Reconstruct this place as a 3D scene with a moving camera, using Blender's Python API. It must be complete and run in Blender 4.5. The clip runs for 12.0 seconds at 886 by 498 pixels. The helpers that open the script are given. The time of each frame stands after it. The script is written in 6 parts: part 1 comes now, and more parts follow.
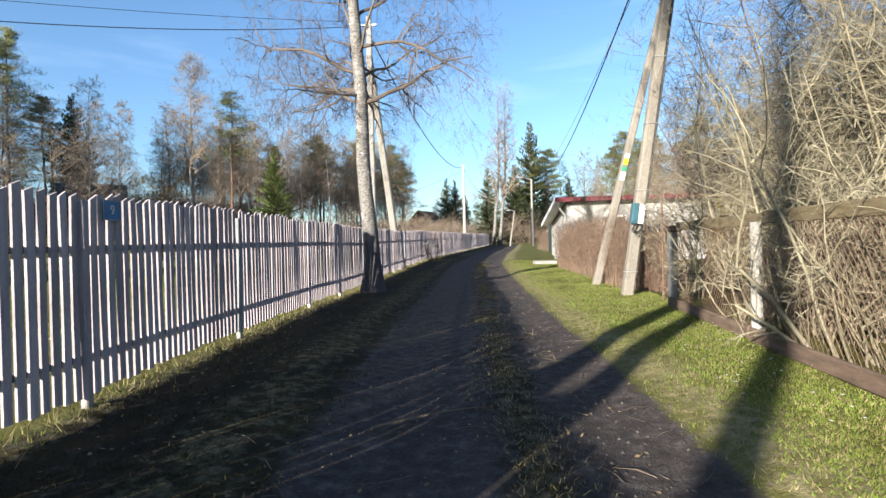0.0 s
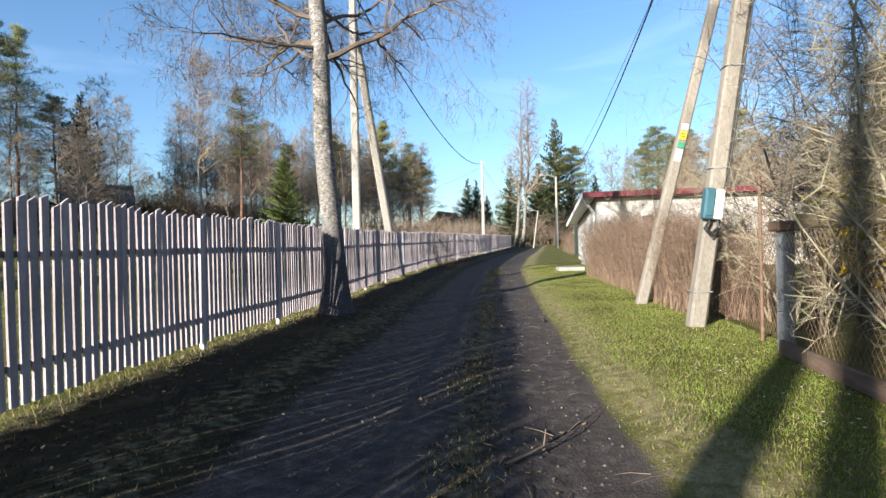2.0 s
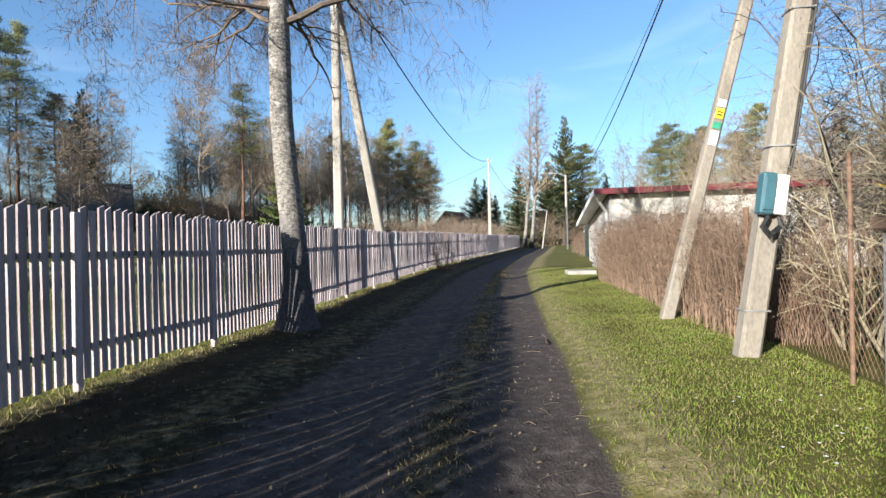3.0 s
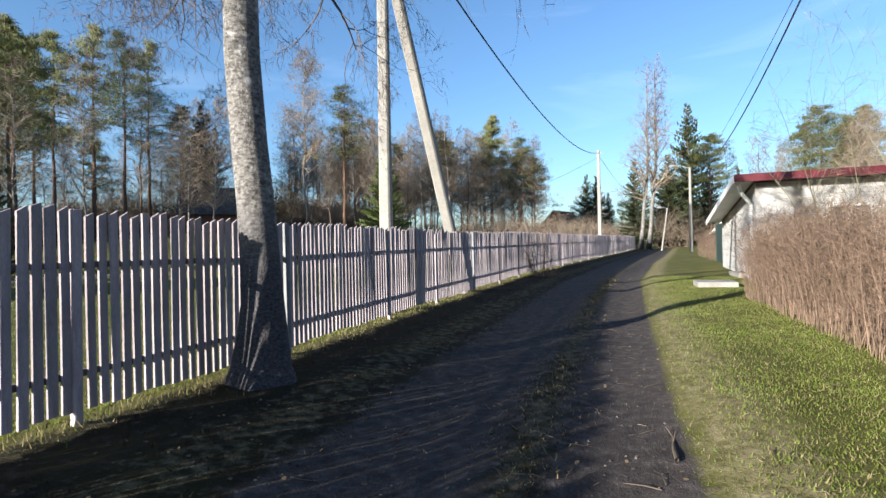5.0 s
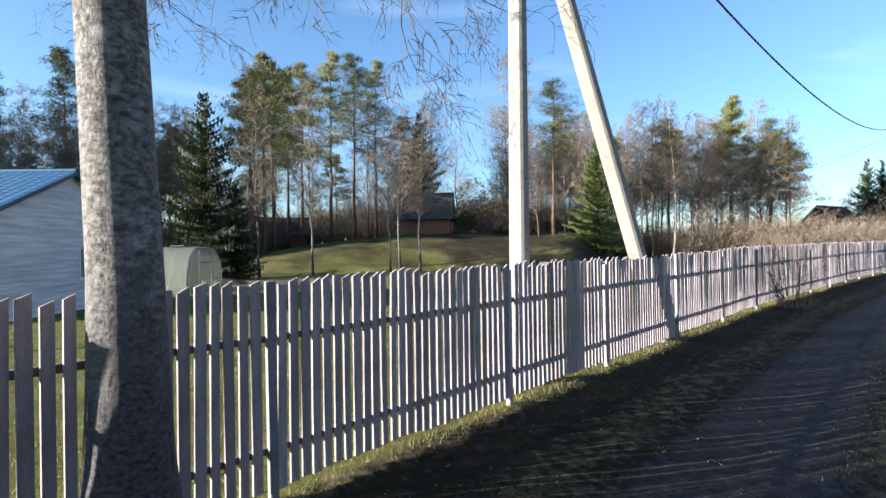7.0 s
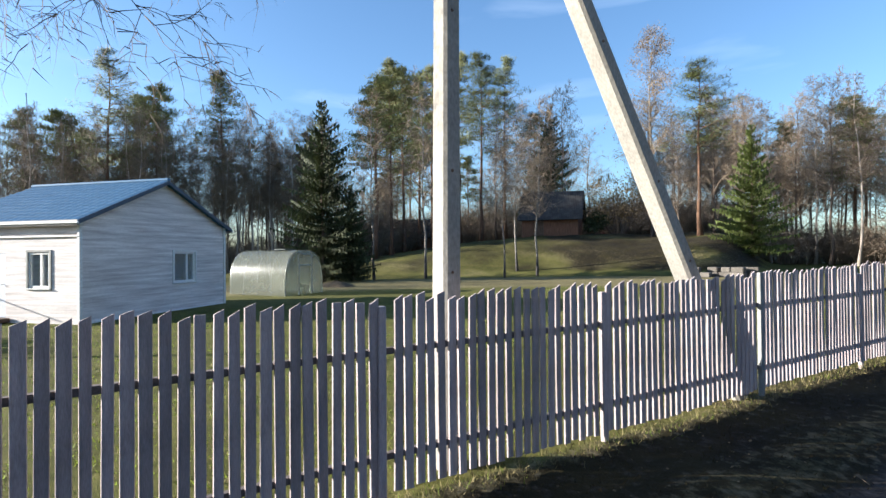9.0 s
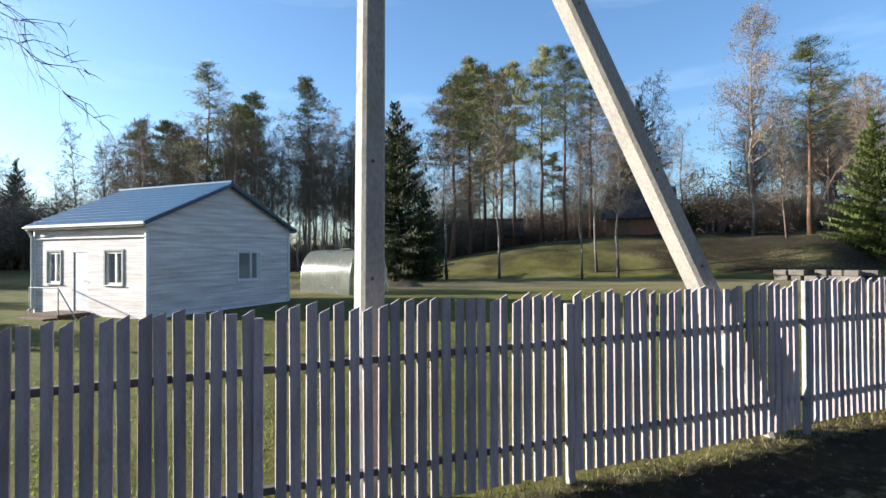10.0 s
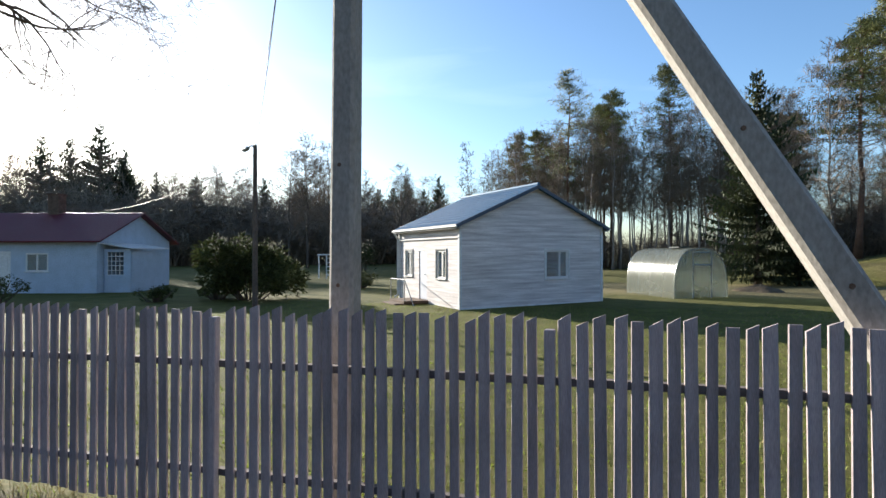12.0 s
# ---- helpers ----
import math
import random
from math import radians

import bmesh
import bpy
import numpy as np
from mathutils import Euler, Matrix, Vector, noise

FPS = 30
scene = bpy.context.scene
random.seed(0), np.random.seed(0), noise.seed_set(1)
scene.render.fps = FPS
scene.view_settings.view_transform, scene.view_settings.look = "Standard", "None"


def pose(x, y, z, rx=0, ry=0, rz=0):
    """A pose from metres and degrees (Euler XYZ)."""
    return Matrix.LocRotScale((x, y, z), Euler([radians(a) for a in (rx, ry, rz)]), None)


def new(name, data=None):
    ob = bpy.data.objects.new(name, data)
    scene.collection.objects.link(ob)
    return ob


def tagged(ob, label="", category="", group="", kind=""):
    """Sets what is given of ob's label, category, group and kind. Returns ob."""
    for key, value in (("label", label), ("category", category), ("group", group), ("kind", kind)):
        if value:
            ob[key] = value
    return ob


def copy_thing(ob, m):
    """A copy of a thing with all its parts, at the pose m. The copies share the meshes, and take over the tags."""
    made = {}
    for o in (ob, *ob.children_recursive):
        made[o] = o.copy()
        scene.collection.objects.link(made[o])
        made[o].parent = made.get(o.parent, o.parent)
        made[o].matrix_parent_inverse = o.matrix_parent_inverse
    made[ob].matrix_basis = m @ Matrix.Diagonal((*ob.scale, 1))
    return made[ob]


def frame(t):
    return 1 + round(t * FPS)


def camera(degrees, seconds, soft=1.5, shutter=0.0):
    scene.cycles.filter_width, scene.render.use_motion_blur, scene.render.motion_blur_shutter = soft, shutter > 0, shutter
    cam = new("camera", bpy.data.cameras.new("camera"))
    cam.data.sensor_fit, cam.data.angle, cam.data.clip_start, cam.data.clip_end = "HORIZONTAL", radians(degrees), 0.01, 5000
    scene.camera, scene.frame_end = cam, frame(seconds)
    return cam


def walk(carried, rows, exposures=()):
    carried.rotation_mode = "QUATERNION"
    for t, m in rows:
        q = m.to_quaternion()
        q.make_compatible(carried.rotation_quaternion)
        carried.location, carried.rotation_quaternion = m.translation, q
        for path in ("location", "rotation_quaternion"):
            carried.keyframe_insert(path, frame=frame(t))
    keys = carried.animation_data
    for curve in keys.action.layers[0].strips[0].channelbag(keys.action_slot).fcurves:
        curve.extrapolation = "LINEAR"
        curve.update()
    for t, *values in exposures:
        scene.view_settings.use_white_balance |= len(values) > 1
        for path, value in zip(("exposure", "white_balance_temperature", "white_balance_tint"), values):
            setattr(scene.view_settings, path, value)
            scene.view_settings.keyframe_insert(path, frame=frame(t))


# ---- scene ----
cam = camera(78.4, 12.0)
METRES, EYE, TILT, LEAN, TURN = 19.0, 1.06, 0.0, 0.0, 6.9
ROWS = [
    (0.0, 0.0, 0.0, 0.0, -0.01, -0.54, 1.38),
    (0.5, 0.0044, 0.0444, 0.0015, 0.84, -0.51, 1.32),
    (1.0, 0.0123, 0.0883, 0.0015, 1.09, -0.46, 1.36),
    (1.5, 0.0213, 0.1338, 0.003, 2.04, -0.41, 1.38),
    (2.0, 0.0331, 0.1752, 0.0022, 2.58, -0.32, 1.42),
    (2.5, 0.0429, 0.2177, 0.0024, 3.21, -0.3, 1.36),
    (4.5, 0.0648, 0.3873, 0.0075, 7.37, -0.07, 1.24),
    (5.0, 0.0676, 0.4272, 0.0061, 15.13, 0.08, 1.24),
    (5.5, 0.069, 0.4685, 0.0061, 21.8, 0.23, 1.15),
    (6.0, 0.0657, 0.5102, 0.0113, 26.21, 0.28, 1.05),
    (6.5, 0.0609, 0.5566, 0.0237, 32.5, 0.27, 0.82),
    (7.0, 0.0611, 0.5996, 0.0328, 38.25, 0.38, 0.84),
    (7.5, 0.0582, 0.6355, 0.042, 42.95, 0.5, 0.69),
    (9.5, 0.0867, 0.7965, 0.0419, 57.98, 0.58, 0.46),
    (10.0, 0.0871, 0.833, 0.0431, 63.57, 0.57, 0.31),
    (10.5, 0.0853, 0.8714, 0.0447, 71.78, 0.51, 0.21),
    (11.0, 0.0852, 0.909, 0.0453, 79.88, 0.5, 0.2),
    (11.5, 0.0797, 0.9457, 0.0449, 90.31, 0.41, 0.06),
    (12.0, 0.078, 0.9836, 0.046, 102.94, 0.41, 0.08),
]
walk(cam, [(t, pose(0, 0, EYE, TILT, LEAN, TURN) @ pose(METRES * x, METRES * y, METRES * z, 90 + pitch, roll, yaw)) for t, x, y, z, yaw, pitch, roll in ROWS],
     exposures=[(0.0, 1.76, 6000, 8), (2.5, 1.67, 5950, 8), (4.5, 1.56, 5800, 8), (6.0, 1.82, 5850, 8), (7.5, 1.97, 5850, 8), (9.5, 1.82, 5900, 8), (11.0, 1.68, 6000, 8), (12.0, 1.66, 6050, 8)])

# ---- world, sun ----
SUN_AZ, SUN_EL = 29.0, 14.3      # degrees: shadows run this far from +y towards +x; height of the sun
world = bpy.data.worlds.new("sky_world")
scene.world = world
world.use_nodes = True
wn = world.node_tree.nodes
wl = world.node_tree.links
sky = wn.new("ShaderNodeTexSky")
sky.sky_type = "NISHITA"
sky.sun_disc = False
sky.sun_elevation = radians(SUN_EL)
sky.sun_rotation = radians(180 + SUN_AZ)
sky.air_density = 1.0
sky.dust_density = 0.9
sky.ozone_density = 3.2
bg = wn["Background"]
bg.inputs["Strength"].default_value = 0.078
# faint wisps of high cloud
wco = wn.new("ShaderNodeTexCoord")
wmp = wn.new("ShaderNodeMapping")
wmp.inputs["Scale"].default_value = (1.6, 1.6, 9.0)
wmp.inputs["Rotation"].default_value = (0.25, 0.1, 0.6)
wnz = wn.new("ShaderNodeTexNoise")
wnz.inputs["Scale"].default_value, wnz.inputs["Detail"].default_value, wnz.inputs["Distortion"].default_value = 1.5, 7, 0.6
wrp = wn.new("ShaderNodeMapRange")
wrp.inputs["From Min"].default_value, wrp.inputs["From Max"].default_value = 0.58, 0.85
wrp.inputs["To Max"].default_value = 0.16
wmx = wn.new("ShaderNodeMix")
wmx.data_type = "RGBA"
wmx.inputs["B"].default_value = (7.0, 7.6, 8.4, 1)
wl.new(wco.outputs["Generated"], wmp.inputs["Vector"])
wl.new(wmp.outputs["Vector"], wnz.inputs["Vector"])
wl.new(wnz.outputs["Fac"], wrp.inputs["Value"])
wl.new(wrp.outputs["Result"], wmx.inputs["Factor"])
wl.new(sky.outputs["Color"], wmx.inputs["A"])
wl.new(wmx.outputs["Result"], bg.inputs["Color"])

sun_data = bpy.data.lights.new("sun", "SUN")
sun_data.energy = 5.0
sun_data.angle = radians(0.55)
sun_data.color = (1.0, 0.89, 0.74)
sun = new("sun", sun_data)
sa, se = radians(SUN_AZ), radians(SUN_EL)
sun_way = Vector((math.sin(sa) * math.cos(se), math.cos(sa) * math.cos(se), -math.sin(se)))
sun.rotation_mode = "QUATERNION"
sun.rotation_quaternion = sun_way.to_track_quat("-Z", "Y")
sun.location = (-30, -50, 20)


# ---- materials ----
def material(name, base, rough=0.8, metal=0.0, dark=0.6, scale=6.0, fine=60.0, bump=0.3, stretch=(1, 1, 1), tint=None, island=0.0, objvar=0.0, trans=0.0):
    """Two scales of colour variation (patches and grain), relief, and variation by island or by object."""
    m = bpy.data.materials.new(name)
    m.use_nodes = True
    n, l = m.node_tree.nodes, m.node_tree.links
    b = n["Principled BSDF"]
    b.inputs["Roughness"].default_value = rough
    b.inputs["Metallic"].default_value = metal
    b.inputs["Specular IOR Level"].default_value = 0.3
    co = n.new("ShaderNodeTexCoord")
    mp = n.new("ShaderNodeMapping")
    mp.inputs["Scale"].default_value = stretch
    l.new(co.outputs["Object"], mp.inputs["Vector"])
    big = n.new("ShaderNodeTexNoise")
    big.inputs["Scale"].default_value = scale
    big.inputs["Detail"].default_value = 6
    small = n.new("ShaderNodeTexNoise")
    small.inputs["Scale"].default_value = fine
    small.inputs["Detail"].default_value = 4
    for k in (big, small):
        l.new(mp.outputs["Vector"], k.inputs["Vector"])
    r1 = n.new("ShaderNodeValToRGB")
    r1.color_ramp.elements[0].position, r1.color_ramp.elements[1].position = 0.3, 0.7
    lo = tuple(c * dark for c in (tint or base))
    r1.color_ramp.elements[0].color = (*lo, 1)
    r1.color_ramp.elements[1].color = (*base, 1)
    l.new(big.outputs["Fac"], r1.inputs["Fac"])
    mul = n.new("ShaderNodeMix")
    mul.data_type, mul.blend_type = "RGBA", "MULTIPLY"
    mul.inputs["Factor"].default_value = 0.55
    l.new(r1.outputs["Color"], mul.inputs["A"])
    r2 = n.new("ShaderNodeValToRGB")
    r2.color_ramp.elements[0].position, r2.color_ramp.elements[1].position = 0.3, 0.68
    r2.color_ramp.elements[0].color = (0.45, 0.45, 0.45, 1)
    l.new(small.outputs["Fac"], r2.inputs["Fac"])
    l.new(r2.outputs["Color"], mul.inputs["B"])
    last = mul.outputs["Result"]
    if island or objvar:
        hsv = n.new("ShaderNodeHueSaturation")
        rng = n.new("ShaderNodeMapRange")
        amt = island or objvar
        rng.inputs["To Min"].default_value, rng.inputs["To Max"].default_value = 1 - amt, 1 + amt
        if island:
            l.new(n.new("ShaderNodeNewGeometry").outputs["Random Per Island"], rng.inputs["Value"])
        else:
            l.new(n.new("ShaderNodeObjectInfo").outputs["Random"], rng.inputs["Value"])
        l.new(rng.outputs["Result"], hsv.inputs["Value"])
        l.new(last, hsv.inputs["Color"])
        last = hsv.outputs["Color"]
    l.new(last, b.inputs["Base Color"])
    if bump:
        bp = n.new("ShaderNodeBump")
        bp.inputs["Strength"].default_value = bump
        bp.inputs["Distance"].default_value = 0.01
        l.new(small.outputs["Fac"], bp.inputs["Height"])
        l.new(bp.outputs["Normal"], b.inputs["Normal"])
    if trans:
        tr = n.new("ShaderNodeBsdfTranslucent")
        l.new(last, tr.inputs["Color"])
        mx = n.new("ShaderNodeMixShader")
        mx.inputs[0].default_value = trans
        l.new(b.outputs[0], mx.inputs[1])
        l.new(tr.outputs[0], mx.inputs[2])
        l.new(mx.outputs[0], n["Material Output"].inputs["Surface"])
    return m


M_PICKET = material("weathered_picket_wood", (0.51, 0.432, 0.435), 0.85, scale=3, fine=40, stretch=(6, 6, 0.7), dark=0.62, objvar=0.22, bump=0.4)
M_PICKET_FAR = material("weathered_picket_wood_far", (0.51, 0.432, 0.435), 0.85, scale=3, fine=40, stretch=(6, 6, 0.7), dark=0.62, island=0.22, bump=0.4)
M_RAIL = material("dark_rail_wood", (0.17, 0.145, 0.14), 0.9, scale=4, stretch=(5, 0.7, 5))
M_CONCRETE = material("pole_concrete", (0.37, 0.345, 0.31), 0.9, scale=2.5, fine=45, dark=0.72, stretch=(1, 1, 0.5))
M_CONCRETE_GREY = material("old_grey_concrete", (0.33, 0.33, 0.33), 0.92, scale=5, fine=70, dark=0.6)
M_CONCRETE_OLD = material("old_brownish_concrete", (0.275, 0.245, 0.205), 0.92, scale=2.5, fine=45, dark=0.6, stretch=(1, 1, 0.4))
M_STEEL = material("galvanised_steel", (0.42, 0.42, 0.42), 0.5, 0.6, scale=8)
M_RUST = material("rusty_steel", (0.20, 0.125, 0.085), 0.85, 0.1, scale=12)
M_BLACK = material("black_cable", (0.02, 0.02, 0.022), 0.5, scale=8, bump=0.05)
M_OLDWOOD = material("old_brown_wood", (0.17, 0.11, 0.075), 0.9, scale=5, stretch=(1, 1, 1), dark=0.5)
M_WHITEWOOD = material("limewashed_boards", (0.88, 0.83, 0.80), 0.75, scale=1.2, fine=24, stretch=(0.5, 0.5, 9), dark=0.72, tint=(0.70, 0.62, 0.60), bump=0.2, objvar=0.09)
M_WHITE = material("white_paint", (0.78, 0.77, 0.74), 0.6, scale=2, fine=20, dark=0.88, bump=0.08)
M_ROOF_BLUE = material("slate_blue_metal_tile", (0.05, 0.145, 0.27), 0.6, 0.0, scale=2, fine=25, dark=0.85, bump=0.1)
M_ROOF_RED = material("dark_red_metal_roof", (0.14, 0.022, 0.03), 0.45, scale=2, fine=25, dark=0.8, bump=0.1)
M_ROOF_OLD = material("old_slate_roof", (0.075, 0.07, 0.068), 0.9, scale=2, fine=20, dark=0.5)
M_BLUEWALL = material("pale_blue_boards", (0.50, 0.58, 0.68), 0.7, scale=2, fine=20, dark=0.85, bump=0.1)
M_DARKGREEN = material("dark_green_metal", (0.03, 0.05, 0.045), 0.5, scale=4, dark=0.8, bump=0.05)
M_BOX_BLUE = material("blue_green_meter_box", (0.05, 0.12, 0.15), 0.4, scale=6, dark=0.8, bump=0.03)
M_PLATE = material("blue_enamel_plate", (0.02, 0.17, 0.36), 0.35, scale=8, dark=0.8, bump=0.02)
M_YELLOW = material("yellow_plastic", (0.75, 0.55, 0.03), 0.5, scale=6, dark=0.85, bump=0.02)
M_GREEN_INK = material("green_print", (0.05, 0.30, 0.18), 0.5, scale=6, bump=0.02)
M_BIRCH_TWIG = material("birch_twig_bark", (0.16, 0.125, 0.10), 0.85, scale=3, fine=20, island=0.3)
M_GREY_TWIG = material("grey_shrub_bark", (0.265, 0.225, 0.145), 0.85, scale=3, fine=20, island=0.35)
M_FAR_TWIG = material("far_twigs", (0.265, 0.205, 0.15), 0.9, scale=0.4, fine=5, island=0.3, bump=0)
M_AUTUMN = material("yellowed_birch_leaves", (0.30, 0.205, 0.10), 0.8, scale=0.5, fine=5, island=0.35, bump=0, trans=0.35)
M_PALE_TRUNK = material("wood_birch_bark", (0.40, 0.34, 0.29), 0.9, scale=0.8, fine=9, dark=0.45, objvar=0.3)
M_VERGE = material("dark_slate_trim", (0.085, 0.11, 0.15), 0.5, scale=3, fine=20, dark=0.8, bump=0.05)
M_CASING = material("grey_window_casing", (0.30, 0.30, 0.28), 0.7, scale=4, fine=30, dark=0.75, bump=0.1)
M_DOOR = material("pale_grey_blue_paint", (0.56, 0.59, 0.66), 0.55, scale=2, fine=20, dark=0.9, bump=0.05)
M_HEDGE = material("brown_hedge_stems", (0.215, 0.145, 0.10), 0.85, scale=2, fine=20, island=0.55)
M_PINE_BARK = material("pine_bark", (0.20, 0.115, 0.075), 0.95, scale=1.5, fine=12, dark=0.55)
M_DARK_BARK = material("dark_bark", (0.16, 0.12, 0.095), 0.95, scale=1.5, fine=12, dark=0.6)
M_NEEDLE = material("pine_needles", (0.165, 0.175, 0.06), 0.7, scale=0.4, fine=4, island=0.4, bump=0, trans=0.15)
M_SPRUCE = material("spruce_needles", (0.058, 0.072, 0.028), 0.7, scale=0.5, fine=4, island=0.4, bump=0, trans=0.1)
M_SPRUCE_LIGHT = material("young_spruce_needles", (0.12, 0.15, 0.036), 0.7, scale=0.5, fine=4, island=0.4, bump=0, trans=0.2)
M_SHRUB = material("evergreen_shrub_leaves", (0.115, 0.135, 0.05), 0.95, scale=1, fine=8, island=0.45, bump=0, trans=0.1)
M_YELLOW_LEAF = material("yellow_shrub_leaves", (0.65, 0.48, 0.03), 0.7, scale=1, fine=8, island=0.3, bump=0, trans=0.3)
M_STONE = material("pale_stone_blocks", (0.17, 0.15, 0.13), 0.95, scale=3, fine=30, objvar=0.3)
M_STUCCO = material("dull_white_render", (0.58, 0.56, 0.53), 0.85, scale=1.5, fine=20, dark=0.8, bump=0.15)
M_KICK = material("grey_brown_board", (0.17, 0.115, 0.08), 0.9, scale=4, fine=30, dark=0.5, stretch=(5, 0.7, 5))
M_TRIM = material("weathered_trim_boards", (0.55, 0.50, 0.47), 0.7, scale=2, fine=20, dark=0.8, bump=0.1)
M_REDPLANK = material("red_brown_planks", (0.25, 0.125, 0.075), 0.9, scale=3, fine=22, stretch=(6, 6, 0.6), dark=0.5)
M_PINK = material("reddish_shrub_leaves", (0.30, 0.09, 0.10), 0.8, scale=1, fine=8, island=0.4, bump=0, trans=0.2)
M_GRAVEL = material("dull_gravel", (0.10, 0.085, 0.075), 0.95, scale=3, fine=30, island=0.5, bump=0)
M_PALE_TWIG = material("sunlit_willow_bark", (0.29, 0.255, 0.17), 0.85, scale=3, fine=20, island=0.35)
M_RAIL_MOSS = material("mossy_timber", (0.20, 0.155, 0.085), 0.9, scale=5, fine=40, dark=0.5, stretch=(5, 0.8, 5))
M_SOIL = material("heaped_soil", (0.14, 0.105, 0.065), 0.95, scale=4, fine=30, dark=0.55)
M_DRYTWIG = material("dry_fallen_twigs", (0.15, 0.115, 0.08), 0.9, scale=4, fine=30, island=0.3)
M_DRYLEAF = material("dry_leaf_litter", (0.20, 0.145, 0.08), 0.9, scale=4, fine=30, island=0.4, bump=0)
M_PETAL = material("white_petals", (0.8, 0.8, 0.76), 0.7, scale=20, bump=0)


def bark_material():
    """White birch bark: pale sheets above, dark horizontal lenticels, black cracked bark and painted fence shade near
    the ground.
    """
    m = bpy.data.materials.new("birch_bark")
    m.use_nodes = True
    n, l = m.node_tree.nodes, m.node_tree.links
    b = n["Principled BSDF"]
    b.inputs["Roughness"].default_value = 0.85
    co = n.new("ShaderNodeTexCoord")

    def noise_at(stretch, scale, detail=6):
        mp = n.new("ShaderNodeMapping")
        mp.inputs["Scale"].default_value = stretch
        l.new(co.outputs["Object"], mp.inputs["Vector"])
        t = n.new("ShaderNodeTexNoise")
        t.inputs["Scale"].default_value, t.inputs["Detail"].default_value = scale, detail
        t.inputs["Roughness"].default_value = 0.65
        l.new(mp.outputs["Vector"], t.inputs["Vector"])
        return t.outputs["Fac"]

    def ramp(src, a, ca, bb, cb):
        r = n.new("ShaderNodeValToRGB")
        r.color_ramp.elements[0].position, r.color_ramp.elements[1].position = a, bb
        r.color_ramp.elements[0].color, r.color_ramp.elements[1].color = (*ca, 1), (*cb, 1)
        l.new(src, r.inputs["Fac"])
        return r.outputs["Color"]

    def mix(kind, fac, a, c):
        k = n.new("ShaderNodeMix")
        k.data_type, k.blend_type = "RGBA", kind
        if isinstance(fac, float):
            k.inputs["Factor"].default_value = fac
        else:
            l.new(fac, k.inputs["Factor"])
        l.new(a, k.inputs["A"])
        l.new(c, k.inputs["B"])
        return k.outputs["Result"]

    # smooth grey sheets with pale level streaks, and patches of flaky dark crust
    sheet = ramp(noise_at((1.5, 1.5, 3.2), 4.5, 9), 0.43, (0.075, 0.066, 0.062), 0.64, (0.52, 0.49, 0.46))
    flakes = ramp(noise_at((1, 1, 1.7), 24, 9), 0.36, (0.05, 0.043, 0.038), 0.72, (0.33, 0.305, 0.27))
    cover = ramp(noise_at((1, 1, 0.5), 5.5, 5), 0.36, (0, 0, 0), 0.50, (1, 1, 1))
    spots = ramp(noise_at((1, 1, 2.2), 14, 6), 0.36, (0.3, 0.27, 0.25), 0.5, (1, 1, 1))
    col = mix("MULTIPLY", 0.75, mix("MIX", cover, sheet, flakes), spots)
    # black rough bark at the foot, ragged upper edge; fence shade painted in to fence height
    sep = n.new("ShaderNodeSeparateXYZ")
    l.new(co.outputs["Object"], sep.inputs[0])
    add = n.new("ShaderNodeMath")
    add.operation = "MULTIPLY_ADD"
    l.new(noise_at((3, 3, 1.2), 2.5), add.inputs[0])
    add.inputs[1].default_value = 1.6
    l.new(sep.outputs["Z"], add.inputs[2])
    low = n.new("ShaderNodeMapRange")
    low.inputs["From Min"].default_value, low.inputs["From Max"].default_value = 1.8, 2.5
    l.new(add.outputs[0], low.inputs["Value"])
    dark = ramp(noise_at((1, 1, 1.6), 34, 10), 0.36, (0.018, 0.015, 0.016), 0.78, (0.155, 0.142, 0.147))
    col = mix("MIX", low.outputs["Result"], dark, col)
    l.new(col, b.inputs["Base Color"])
    bp = n.new("ShaderNodeBump")
    bp.inputs["Strength"].default_value, bp.inputs["Distance"].default_value = 0.8, 0.03
    l.new(noise_at((1, 1, 0.8), 26, 8), bp.inputs["Height"])
    l.new(bp.outputs["Normal"], b.inputs["Normal"])
    return m


M_BIRCH = bark_material()


def glass_material():
    m = bpy.data.materials.new("window_glass")
    m.use_nodes = True
    b = m.node_tree.nodes["Principled BSDF"]
    b.inputs["Base Color"].default_value = (0.9, 0.95, 0.95, 1)
    b.inputs["Roughness"].default_value = 0.03
    b.inputs["Transmission Weight"].default_value = 0.85
    b.inputs["IOR"].default_value = 1.45
    return m


def film_material():
    m = bpy.data.materials.new("greenhouse_polycarbonate")
    m.use_nodes = True
    n, l = m.node_tree.nodes, m.node_tree.links
    b = n["Principled BSDF"]
    b.inputs["Base Color"].default_value = (0.45, 0.48, 0.43, 1)
    b.inputs["Roughness"].default_value = 0.3
    b.inputs["IOR"].default_value = 1.3
    b.inputs["Transmission Weight"].default_value = 0.6
    nz = n.new("ShaderNodeTexNoise")
    nz.inputs["Scale"].default_value, nz.inputs["Detail"].default_value = 3, 6
    mr = n.new("ShaderNodeMapRange")
    mr.inputs["To Min"].default_value, mr.inputs["To Max"].default_value = 0.12, 0.36
    l.new(nz.outputs["Fac"], mr.inputs["Value"])
    l.new(mr.outputs["Result"], b.inputs["Roughness"])
    tr = n.new("ShaderNodeBsdfTransparent")
    tr.inputs["Color"].default_value = (0.8, 0.82, 0.78, 1)
    mx = n.new("ShaderNodeMixShader")
    mx.inputs[0].default_value = 0.56
    l.new(b.outputs[0], mx.inputs[1])
    l.new(tr.outputs[0], mx.inputs[2])
    l.new(mx.outputs[0], n["Material Output"].inputs["Surface"])
    return m


